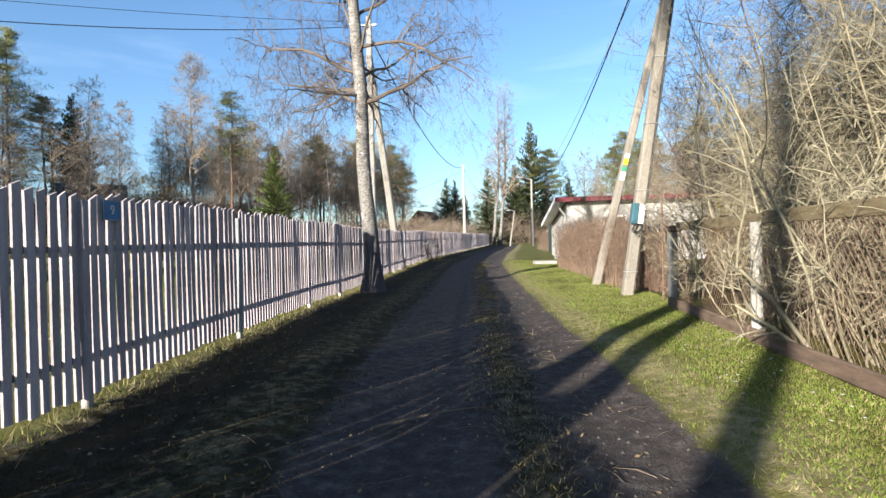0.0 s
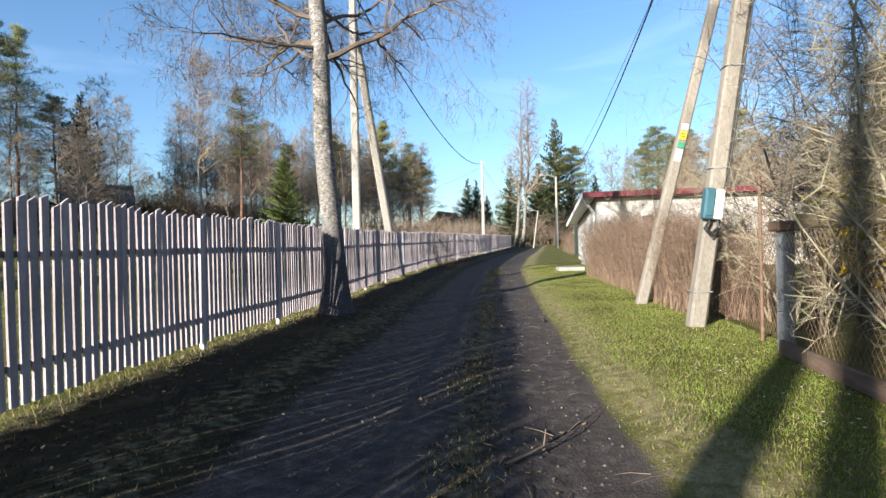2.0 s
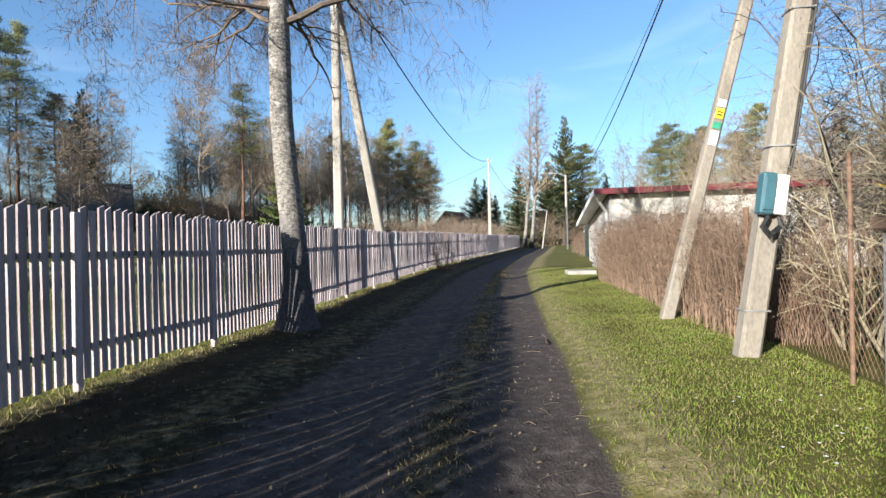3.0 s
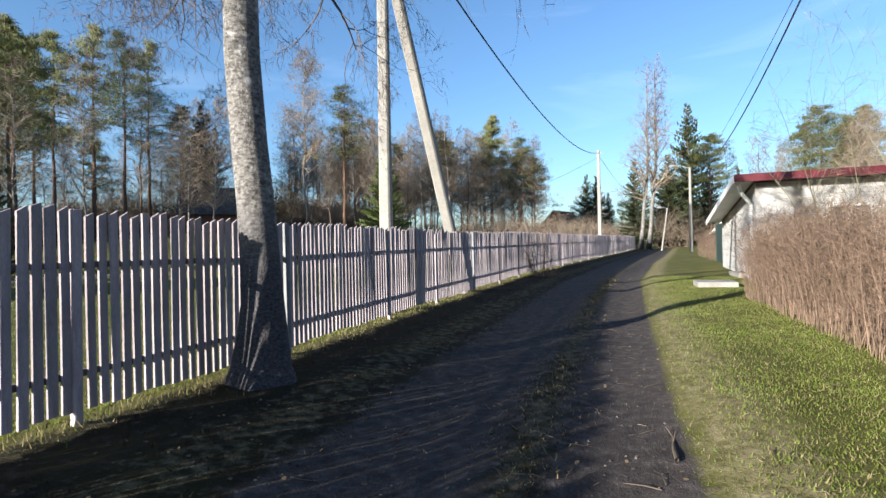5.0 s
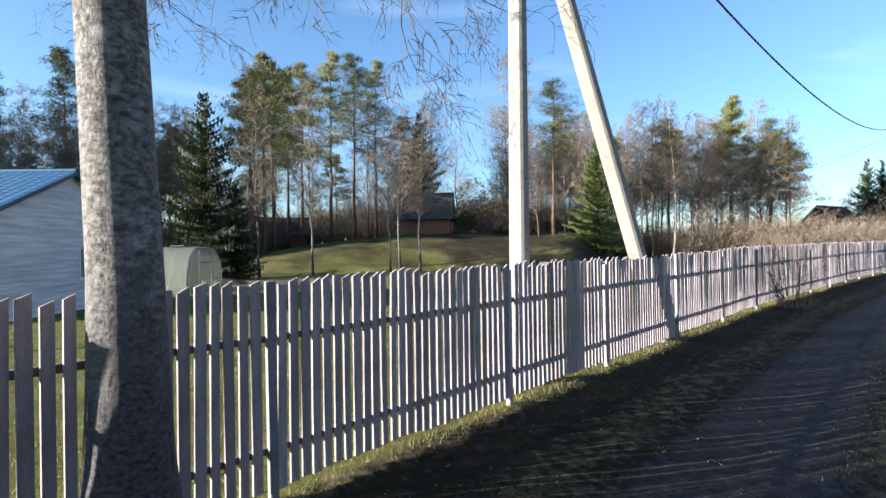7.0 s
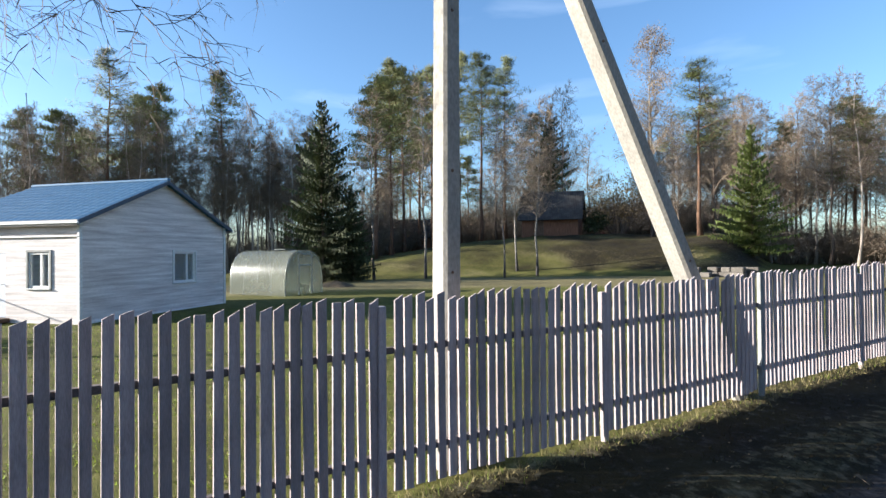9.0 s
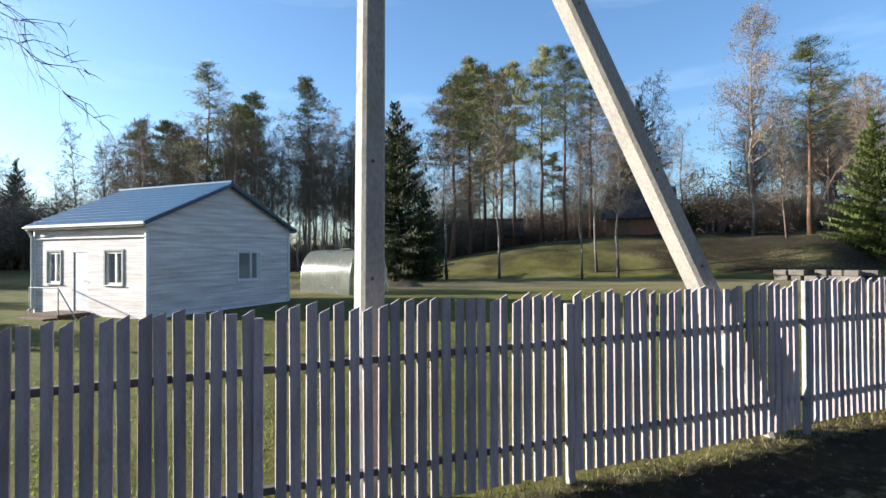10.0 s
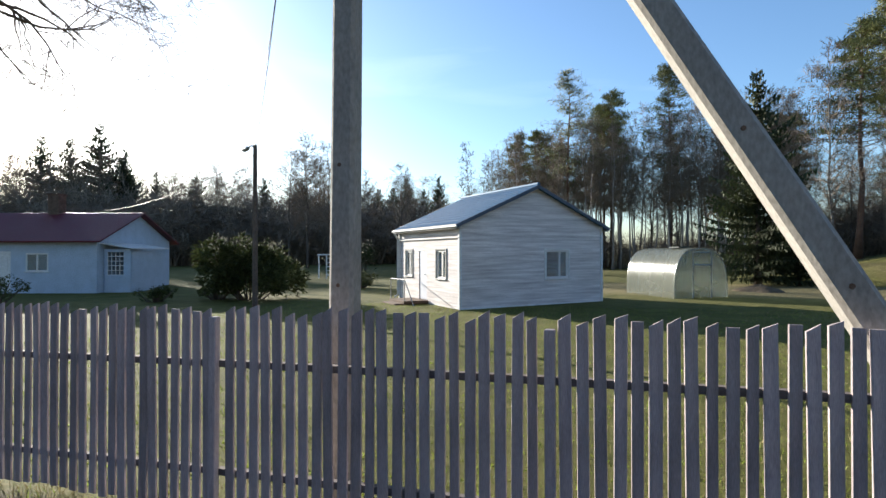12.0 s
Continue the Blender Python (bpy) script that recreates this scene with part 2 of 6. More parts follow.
M_GLASS = glass_material()
M_FILM = film_material()


def ground_material():
    """Grass, worn dry verge and dark dirt, by the mesh's own 'dirt' and 'dry' layers with ragged edges."""
    m = bpy.data.materials.new("grass_and_dirt")
    m.use_nodes = True
    n, l = m.node_tree.nodes, m.node_tree.links
    b = n["Principled BSDF"]
    b.inputs["Roughness"].default_value = 0.95
    b.inputs["Specular IOR Level"].default_value = 0.15
    co = n.new("ShaderNodeTexCoord")

    def noise_of(scale, detail=8, rough=0.6):
        t = n.new("ShaderNodeTexNoise")
        t.inputs["Scale"].default_value, t.inputs["Detail"].default_value = scale, detail
        t.inputs["Roughness"].default_value = rough
        l.new(co.outputs["Object"], t.inputs["Vector"])
        return t.outputs["Fac"]

    def ramp(src, *stops):
        r = n.new("ShaderNodeValToRGB")
        e = r.color_ramp.elements
        while len(e) < len(stops):
            e.new(0.5)
        for k, (p, c) in zip(e, stops):
            k.position, k.color = p, (*c, 1)
        l.new(src, r.inputs["Fac"])
        return r.outputs["Color"]

    def mix(fac, a, c, kind="MIX"):
        k = n.new("ShaderNodeMix")
        k.data_type, k.blend_type = "RGBA", kind
        if isinstance(fac, float):
            k.inputs["Factor"].default_value = fac
        else:
            l.new(fac, k.inputs["Factor"])
        l.new(a, k.inputs["A"])
        l.new(c, k.inputs["B"])
        return k.outputs["Result"]

    def ragged(layer, noise_fac, amount, lo, hi):
        at = n.new("ShaderNodeAttribute")
        at.attribute_name = layer
        ma = n.new("ShaderNodeMath")
        ma.operation = "MULTIPLY_ADD"
        l.new(noise_fac, ma.inputs[0])
        ma.inputs[1].default_value = amount
        l.new(at.outputs["Fac"], ma.inputs[2])
        mr = n.new("ShaderNodeMapRange")
        mr.inputs["From Min"].default_value, mr.inputs["From Max"].default_value = lo, hi
        l.new(ma.outputs[0], mr.inputs["Value"])
        return mr.outputs["Result"]

    fine, mid, wide = noise_of(55), noise_of(9), noise_of(1.1, 5)
    grass = mix(0.6, ramp(wide, (0.35, (0.078, 0.080, 0.018)), (0.65, (0.14, 0.13, 0.038))), ramp(fine, (0.3, (0.35, 0.35, 0.3)), (0.7, (1.25, 1.25, 1.1))), "MULTIPLY")
    dry = mix(0.7, ramp(mid, (0.35, (0.15, 0.125, 0.05)), (0.7, (0.30, 0.25, 0.13))), ramp(fine, (0.3, (0.4, 0.4, 0.4)), (0.7, (1.2, 1.2, 1.2))), "MULTIPLY")
    dirt = mix(0.7, ramp(mid, (0.3, (0.036, 0.029, 0.026)), (0.55, (0.068, 0.056, 0.050)), (0.75, (0.128, 0.107, 0.095))), ramp(fine, (0.28, (0.45, 0.45, 0.45)), (0.7, (1.2, 1.2, 1.2))), "MULTIPLY")
    # brown ground darkened further: cast shade is put into this colour
    shade_brown = mix(0.6, ramp(wide, (0.35, (0.017, 0.013, 0.007)), (0.65, (0.032, 0.026, 0.010))), ramp(fine, (0.3, (0.4, 0.4, 0.4)), (0.7, (1.3, 1.3, 1.2))), "MULTIPLY")
    g0 = mix(ragged("shade_brown", mid, 0.8, 0.6, 1.1), grass, shade_brown)
    g1 = mix(ragged("dry", mid, 1.1, 0.75, 1.25), g0, dry)
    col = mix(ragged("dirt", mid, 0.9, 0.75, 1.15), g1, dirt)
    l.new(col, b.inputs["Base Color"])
    bp = n.new("ShaderNodeBump")
    bp.inputs["Strength"].default_value, bp.inputs["Distance"].default_value = 0.7, 0.02
    mm = n.new("ShaderNodeMath")
    l.new(fine, mm.inputs[0])
    l.new(mid, mm.inputs[1])
    l.new(mm.outputs[0], bp.inputs["Height"])
    l.new(bp.outputs["Normal"], b.inputs["Normal"])
    return m


M_GROUND = ground_material()
M_GRASS = material("grass_blades", (0.205, 0.28, 0.042), 0.7, scale=1.2, fine=9, dark=0.65, tint=(0.25, 0.28, 0.05), island=0.35, bump=0, trans=0.45)
# darker copy of the verge grass; the fence's shade is in its colour
M_GRASS_SHADE = material("shaded_mossy_grass", (0.052, 0.045, 0.015), 0.85, scale=1.2, fine=9, dark=0.55, tint=(0.085, 0.060, 0.028), island=0.45, bump=0, trans=0.25)
M_GRASS_DRY = material("straw_blades", (0.34, 0.28, 0.13), 0.8, scale=1.2, fine=9, dark=0.65, island=0.35, bump=0, trans=0.25)


# ---- building helpers ----
class Shape:
    """Collects vertices and faces of one mesh."""

    def __init__(self):
        self.v, self.f = [], []

    def face(self, *pts):
        k = len(self.v)
        self.v.extend(tuple(p) for p in pts)
        self.f.append(tuple(range(k, k + len(pts))))

    def tube(self, pts, radii, n=6, cap=True):
        k0 = len(self.v)
        a = None
        for i, p in enumerate(pts):
            p = Vector(p)
            d = (Vector(pts[min(i + 1, len(pts) - 1)]) - Vector(pts[max(i - 1, 0)])).normalized()
            if a is None:
                a = d.orthogonal().normalized()
            else:
                a = (a - d * a.dot(d))
                a = a.normalized() if a.length > 1e-5 else d.orthogonal().normalized()
            b = d.cross(a)
            for j in range(n):
                w = 2 * math.pi * j / n
                self.v.append(tuple(p + (a * math.cos(w) + b * math.sin(w)) * radii[i]))
        for i in range(len(pts) - 1):
            for j in range(n):
                q, r = k0 + i * n, k0 + (i + 1) * n
                self.f.append((q + j, q + (j + 1) % n, r + (j + 1) % n, r + j))
        if cap:
            self.f.append(tuple(k0 + n - 1 - j for j in range(n)))
            k1 = k0 + (len(pts) - 1) * n
            self.f.append(tuple(k1 + j for j in range(n)))

    def box(self, size, at=(0, 0, 0), turn=None, bevel=0.0):
        """A box with chamfered edges; at is its centre."""
        bm = bmesh.new()
        bmesh.ops.create_cube(bm, size=1.0)
        bmesh.ops.scale(bm, vec=size, verts=bm.verts)
        if bevel:
            bmesh.ops.bevel(bm, geom=list(bm.edges), offset=bevel, segments=1, affect="EDGES")
        m = Matrix.Translation(at) @ (turn if turn is not None else Matrix.Identity(4))
        self.add(bm, m)
        bm.free()

    def add(self, bm, m):
        k = len(self.v)
        bm.verts.index_update()
        self.v.extend(tuple(m @ v.co) for v in bm.verts)
        self.f.extend(tuple(k + v.index for v in f.verts) for f in bm.faces)

    def prism(self, outline, depth, m=None):
        """Outline in x, z, pushed along +y by depth."""
        m = m or Matrix.Identity(4)
        k, c = len(self.v), len(outline)
        for y in (0, depth):
            self.v.extend(tuple(m @ Vector((x, y, z))) for x, z in outline)
        self.f.append(tuple(range(k, k + c)))
        self.f.append(tuple(k + 2 * c - 1 - i for i in range(c)))
        for i in range(c):
            j = (i + 1) % c
            self.f.append((k + j, k + i, k + c + i, k + c + j))

    def slab(self, xs, zs, thick, keep):
        """One joined slab in x, z with square holes; thickness towards +y; keep(i, j) says which cells are solid."""
        k, nx, nz = len(self.v), len(xs), len(zs)
        for y in (0, thick):
            self.v.extend((x, y, z) for z in zs for x in xs)
        at = lambda i, j, s: k + s * nx * nz + j * nx + i
        ok = lambda i, j: 0 <= i < nx - 1 and 0 <= j < nz - 1 and keep(i, j)
        for i in range(nx - 1):
            for j in range(nz - 1):
                if not keep(i, j):
                    continue
                self.f.append((at(i, j, 0), at(i + 1, j, 0), at(i + 1, j + 1, 0), at(i, j + 1, 0)))
                self.f.append((at(i, j, 1), at(i, j + 1, 1), at(i + 1, j + 1, 1), at(i + 1, j, 1)))
                for di, dj, a, b in ((-1, 0, (i, j + 1), (i, j)), (1, 0, (i + 1, j), (i + 1, j + 1)), (0, -1, (i, j), (i + 1, j)), (0, 1, (i + 1, j + 1), (i, j + 1))):
                    if not ok(i + di, j + dj):
                        self.f.append((at(*b, 0), at(*a, 0), at(*a, 1), at(*b, 1)))

    def corrugated(self, x0, x1, n, y0, y1, amp, thick):
        """Ribbed sheet with its ribs along y, closed below."""
        k = len(self.v)
        for i in range(n + 1):
            x = x0 + (x1 - x0) * i / n
            z = amp if i % 2 else 0.0
            self.v += [(x, y0, z), (x, y1, z), (x, y1, -thick), (x, y0, -thick)]
        for i in range(n):
            a, b = k + 4 * i, k + 4 * i + 4
            for j in range(4):
                self.f.append((a + j, b + j, b + (j + 1) % 4, a + (j + 1) % 4))
        self.f += [(k, k + 1, k + 2, k + 3), (k + 4 * n + 3, k + 4 * n + 2, k + 4 * n + 1, k + 4 * n)]

    def mesh(self, name, mat, smooth=False):
        me = bpy.data.meshes.new(name)
        me.from_pydata(self.v, [], self.f)
        me.materials.append(mat)
        if smooth:
            me.polygons.foreach_set("use_smooth", [True] * len(me.polygons))
        return me


def part(name, shape, mat, parent=None, label="", smooth=False):
    ob = new(name, shape.mesh(name, mat, smooth))
    ob.parent = parent
    return tagged(ob, label)


def empty(name, m, label, category, group="", kind=""):
    ob = new(name)
    ob.empty_display_size = 0.2
    ob.matrix_basis = m
    return tagged(ob, label, category, group, kind)


def smooth_step(a, b, v):
    q = min(1.0, max(0.0, (v - a) / (b - a)))
    return q * q * (3 - 2 * q)


def along(table, y):
    ys = [r[0] for r in table]
    return float(np.interp(y, ys, [r[1] for r in table]))


# line of the picket fence: y, x
FENCE = [(-12, -1.95), (3, -2.87), (6, -3.12), (9, -3.36), (10.7, -3.43), (13.2, -3.62), (15.7, -3.77), (18.2, -3.92), (20.8, -4.06), (26, -4.30), (39.4, -4.1), (50, -3.6), (77, -2.7)]


def fence_x(y):
    return along(FENCE, y)


def road_x(y):
    """Middle of the lane."""
    return fence_x(min(y, 77)) + 2.95 + 0.05 * max(0, y - 77)


def hill_part(x, y):
    dx, dy = x, y - 16
    r, az = math.hypot(dx, dy), math.degrees(math.atan2(-dx, dy))
    return (0.8 * smooth_step(36.5, 46, r) + 0.2 * smooth_step(44, 54, r)) * smooth_step(30, 35, az) * (1 - 0.9 * smooth_step(52, 82, az))


def ground_z(x, y):
    z = 0.011 * (max(13, min(y, 90)) - 13)
    k = hill_part(x, y)
    z += k * (3.1 + 0.4 * noise.noise((x * 0.12, y * 0.12, 4)) + 0.22 * noise.noise((x * 0.45, y * 0.45, 4)) + 0.14 * noise.noise((x * 0.5, y * 1.3, 5)))
    if abs(x) < 12 and -15 < y < 80:
        c = x - road_x(y)
        z -= 0.045 * (math.exp(-((c + 0.75) / 0.38) ** 2) + math.exp(-((c - 0.62) / 0.33) ** 2))
        z += 0.025 * noise.noise((x * 0.9, y * 0.9, 0)) + 0.008 * noise.noise((x * 4, y * 4, 3))
        z -= 0.05 * (1 - smooth_step(2, 6, y))
        z -= 0.06 * smooth_step(-1.9, -1.2, c) * (1 - smooth_step(0.9, 1.4, c))
        z += 0.04 * math.exp(-((x - fence_x(y)) / 0.3) ** 2)
    return z


# ---- ground ----
def make_ground():
    xs = np.concatenate([np.linspace(-2500, -130, 8), np.arange(-120, -66, 3.0), np.arange(-66, -12, 1.1), np.arange(-11, -4, 0.5), np.arange(-4, 4, 0.11), np.arange(4, 14, 0.7), np.arange(15, 120, 6), np.linspace(130, 2500, 8)])
    ys = np.concatenate([np.linspace(-2500, -70, 8), np.arange(-60, -4, 3.0), np.arange(-3, 30, 0.12), np.arange(30, 80, 0.5), np.arange(82, 160, 4), np.linspace(170, 2500, 8)])
    nx, ny = len(xs), len(ys)
    verts, dirt, dry, shade_brown = [], [], [], []
    for y in ys:
        c0 = road_x(y)
        for x in xs:
            verts.append((x, y, ground_z(x, y)))
            c = x - c0
            edge = smooth_step(-1.5, -1.15, c) * (1 - smooth_step(0.88, 1.12, c))
            strip = math.exp(-((c - 0.03) / 0.24) ** 2)
            k = edge * (1 - 0.62 * strip) if y < 80 else 0.0
            if x > fence_x(y) and c < -1.0 and y < 80:
                k = max(k, 0.3)
            hp, hill_shade = hill_part(x, y), 0.0
            if hp > 0.03 and x < -8:
                az = math.degrees(math.atan2(-x, y - 16))
                bank = smooth_step(0.03, 0.15, hp) * (1 - 0.5 * smooth_step(46, 56, az))
                k = max(k, min(0.4, 0.26 * bank * (1 + 1.1 * noise.noise((x * 0.2, y * 0.2, 2)))))
                # the trees' shade on the hill, put into the colour as dark brown
                hill_shade = min(1.0, 0.85 * bank * (1 + 0.9 * noise.noise((x * 0.35, y * 0.35, 6))))
            dirt.append(k)
            # full across the width of the fence's cast shadow: painted shade
            shade_brown.append(1.0 if x > fence_x(y) + 0.03 and c < 0.4 and y < 80 else hill_shade)
            d = math.exp(-((c - 1.35) / 0.35) ** 2) * 0.75 + math.exp(-((c + 1.75) / 0.4) ** 2) * 0.3 + 0.35 * strip
            d += 0.4 * math.exp(-((x - fence_x(y) - 0.06) / 0.16) ** 2)
            if x < fence_x(y) - 0.4:
                d += 0.1 + 0.75 * smooth_step(25, 29, math.hypot(x, y - 16)) * (1 - smooth_step(35.5, 37, math.hypot(x, y - 16))) * smooth_step(8, 20, y)
            if hill_part(x, y) > 0.02:
                d += 0.05 * hill_part(x, y) + 0.4 * noise.noise((x * 0.3, y * 0.3, 7)) + 0.25 * noise.noise((x * 1.1, y * 1.1, 9))
            dry.append(max(0.0, min(1.0, d)))
    faces = [(j * nx + i, j * nx + i + 1, (j + 1) * nx + i + 1, (j + 1) * nx + i) for j in range(ny - 1) for i in range(nx - 1)]
    me = bpy.data.meshes.new("ground")
    me.from_pydata(verts, [], faces)
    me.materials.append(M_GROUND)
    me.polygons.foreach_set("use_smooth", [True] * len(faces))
    for name, values in (("dirt", dirt), ("dry", dry), ("shade_brown", shade_brown)):
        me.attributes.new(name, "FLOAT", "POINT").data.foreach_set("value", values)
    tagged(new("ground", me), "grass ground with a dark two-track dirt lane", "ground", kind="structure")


make_ground()


# ---- concrete poles ----
def pole(name, foot, lean, height, width, label, group="", mat=None, taper=0.75, turn=0):
    """Square concrete pole with chamfered corners; lean is x and y per metre of height."""
    m = Matrix.Translation((foot[0], foot[1], ground_z(foot[0], foot[1]) - 0.25))
    e = empty(name, m, label, "utility pole", group)
    s = Shape()
    t = radians(turn)
    rings = 8
    ring_pts = [(0.5, -0.36), (0.5, 0.36), (0.36, 0.5), (-0.36, 0.5), (-0.5, 0.36), (-0.5, -0.36), (-0.36, -0.5), (0.36, -0.5)]
    for i in range(rings + 1):
        q = i / rings
        w = width * (1 - (1 - taper) * q)
        z = q * (height + 0.25)
        for px, py in ring_pts:
            a, b = px * w, py * w * 0.9
            s.v.append((lean[0] * z + a * math.cos(t) - b * math.sin(t), lean[1] * z + a * math.sin(t) + b * math.cos(t), z))
    for i in range(rings):
        for j in range(8):
            s.f.append((i * 8 + j, i * 8 + (j + 1) % 8, (i + 1) * 8 + (j + 1) % 8, (i + 1) * 8 + j))
    s.f.append(tuple(rings * 8 + j for j in range(8)))
    part("shaft", s, mat or M_CONCRETE, e)
    for k, z in enumerate((1.9, 2.75, 4.1)):
        for sg in (-1, 1):
            h = Shape()
            x, y = lean[0] * z, lean[1] * z
            w = width * (1 - (1 - taper) * z / height) * 0.5
            h.tube([(x + sg * (w - 0.004), y, z), (x + sg * (w + 0.006), y, z)], [0.016, 0.014], 8)
            part("bolt_head", h, M_RUST, e, "rusty bolt head")
    return e


def cable(name, a, b, sag, r=0.012, label="black overhead power cable", n=28):
    s = Shape()
    pts = []
    for i in range(n + 1):
        q = i / n
        p = Vector(a).lerp(Vector(b), q)
        p.z -= sag * 4 * q * (1 - q)
        pts.append(p)
    s.tube(pts, [r] * (n + 1), 5)
    return tagged(part(name, s, M_BLACK), label, "cable")


pole_l1 = pole("utility_pole", (-4.22, 16.72), (0.0, 0.01), 8.2, 0.215, "tall pale concrete utility pole standing behind the picket fence", "concrete poles", turn=8)
pole_l2 = pole("pole_brace", (-4.22, 20.85), (0.0, -0.575), 6.9, 0.255, "slanting concrete brace of the utility pole", "concrete poles", turn=0)
pole_r1 = pole("utility_pole", (2.01, 13.41), (0.243, -0.05), 8.0, 0.19, "leaning grey concrete pole on the green verge", "concrete poles", M_CONCRETE_OLD, turn=5)
pole_r2 = pole("utility_pole", (2.196, 10.735), (0.135, -0.06), 8.0, 0.21, "leaning concrete pole carrying an electric meter box", "concrete poles", M_CONCRETE_OLD, turn=5)
pole_f = pole("utility_pole", (-4.0, 50), (0.0, 0.0), 7.9, 0.26, "white concrete pole far along the fence", "concrete poles")


# ---- white house ----
def frame_m(x, y, z, deg):
    return pose(x, y, z, 0, 0, deg)


def window(parent, m, w, h, group="", bars=1, mat=None, share=0.5, casing=None):
    """Window in the local x-z plane, facing local -y: frame, sill, panes."""
    e = new("window")
    e.parent = parent
    e.matrix_basis = m
    s = Shape()
    t = 0.07
    xs, zs = [-w / 2], [-h / 2, -h / 2 + t, h / 2 - t, h / 2]
    pw = (w - t * (bars + 2)) / (bars + 1)
    ps = [pw] * (bars + 1) if bars != 1 else [2 * pw * share, 2 * pw * (1 - share)]
    for i in range(bars + 1):
        xs += [xs[-1] + t, xs[-1] + t + ps[i]]
    xs.append(w / 2)
    s.slab(xs, zs, 0.09, lambda i, j: not (i % 2 == 1 and j == 1))
    s.v = [(x, y - 0.045, z) for x, y, z in s.v]
    part("window_frame", s, mat or M_WHITE, e)
    s = Shape()
    s.box((w + 0.1, 0.16, 0.03), (0, -0.04, -h / 2 - 0.02), bevel=0.006)
    part("sill", s, M_WHITE, e)
    for i in range(bars + 1):
        g = Shape()
        g.box((ps[i], 0.012, h - 2 * t), (xs[1 + 2 * i] + ps[i] / 2, 0.012, 0))
        part("pane", g, M_GLASS, e)
    if casing:
        q = Shape()
        q.slab([-w / 2 - 0.06, -w / 2, w / 2, w / 2 + 0.06], [-h / 2 - 0.05, -h / 2, h / 2, h / 2 + 0.06], 0.035, lambda i, j: not (i == 1 and j == 1))
        q.v = [(x, y - 0.085, z) for x, y, z in q.v]
        part("casing", q, casing, e)
    return e


def wall_with_holes(length, height, thick, holes):
    """Wall in local x (0..length), z, thickness towards +y; holes are (x0, z0, x1, z1) cut right through."""
    s = Shape()
    xs = sorted({0, length, *[h[0] for h in holes], *[h[2] for h in holes]})
    zs = sorted({0, height, *[h[1] for h in holes], *[h[3] for h in holes]})
    def solid(i, j):
        cx, cz = (xs[i] + xs[i + 1]) / 2, (zs[j] + zs[j + 1]) / 2
        return not any(h[0] < cx < h[2] and h[1] < cz < h[3] for h in holes)

    s.slab(xs, zs, thick, solid)
    return s


def cladding(parent, m, length, height, holes, board=0.145, gable=0.0, mat=None):
    """Horizontal boards, each its own piece, proud of the wall; gable: extra height to a middle ridge."""
    z, k = 0.0, 0
    while z < height + gable - 0.02:
        top = min(z + board, height + gable)
        a, b = 0.0, length
        if z > height and gable:
            q = (z + board * 0.5 - height) / gable
            a, b = length / 2 * q, length - length / 2 * q
        spans = [(a, b)]
        for h in holes:
            if h[1] < (z + top) / 2 < h[3]:
                nxt = []
                for s0, s1 in spans:
                    if h[0] > s0 and h[2] < s1:
                        nxt += [(s0, h[0]), (h[2], s1)]
                    else:
                        nxt.append((s0, s1))
                spans = nxt
        for s0, s1 in spans:
            if s1 - s0 > 0.05:
                s = Shape()
                tilt = Matrix.Rotation(radians(3.0), 4, "X")
                s.box((s1 - s0, 0.02, top - z + 0.006), ((s0 + s1) / 2, -0.016, (z + top) / 2), tilt, bevel=0.003)
                ob = part("board", s, mat or M_WHITEWOOD, parent)
                ob.matrix_basis = m
        z += board
        k += 1


WH = empty("house", frame_m(-18.3, 13.03, ground_z(-18.3, 13.03) - 0.02, 136.5), "small white limewashed wooden house with a slate-blue metal roof", "house")


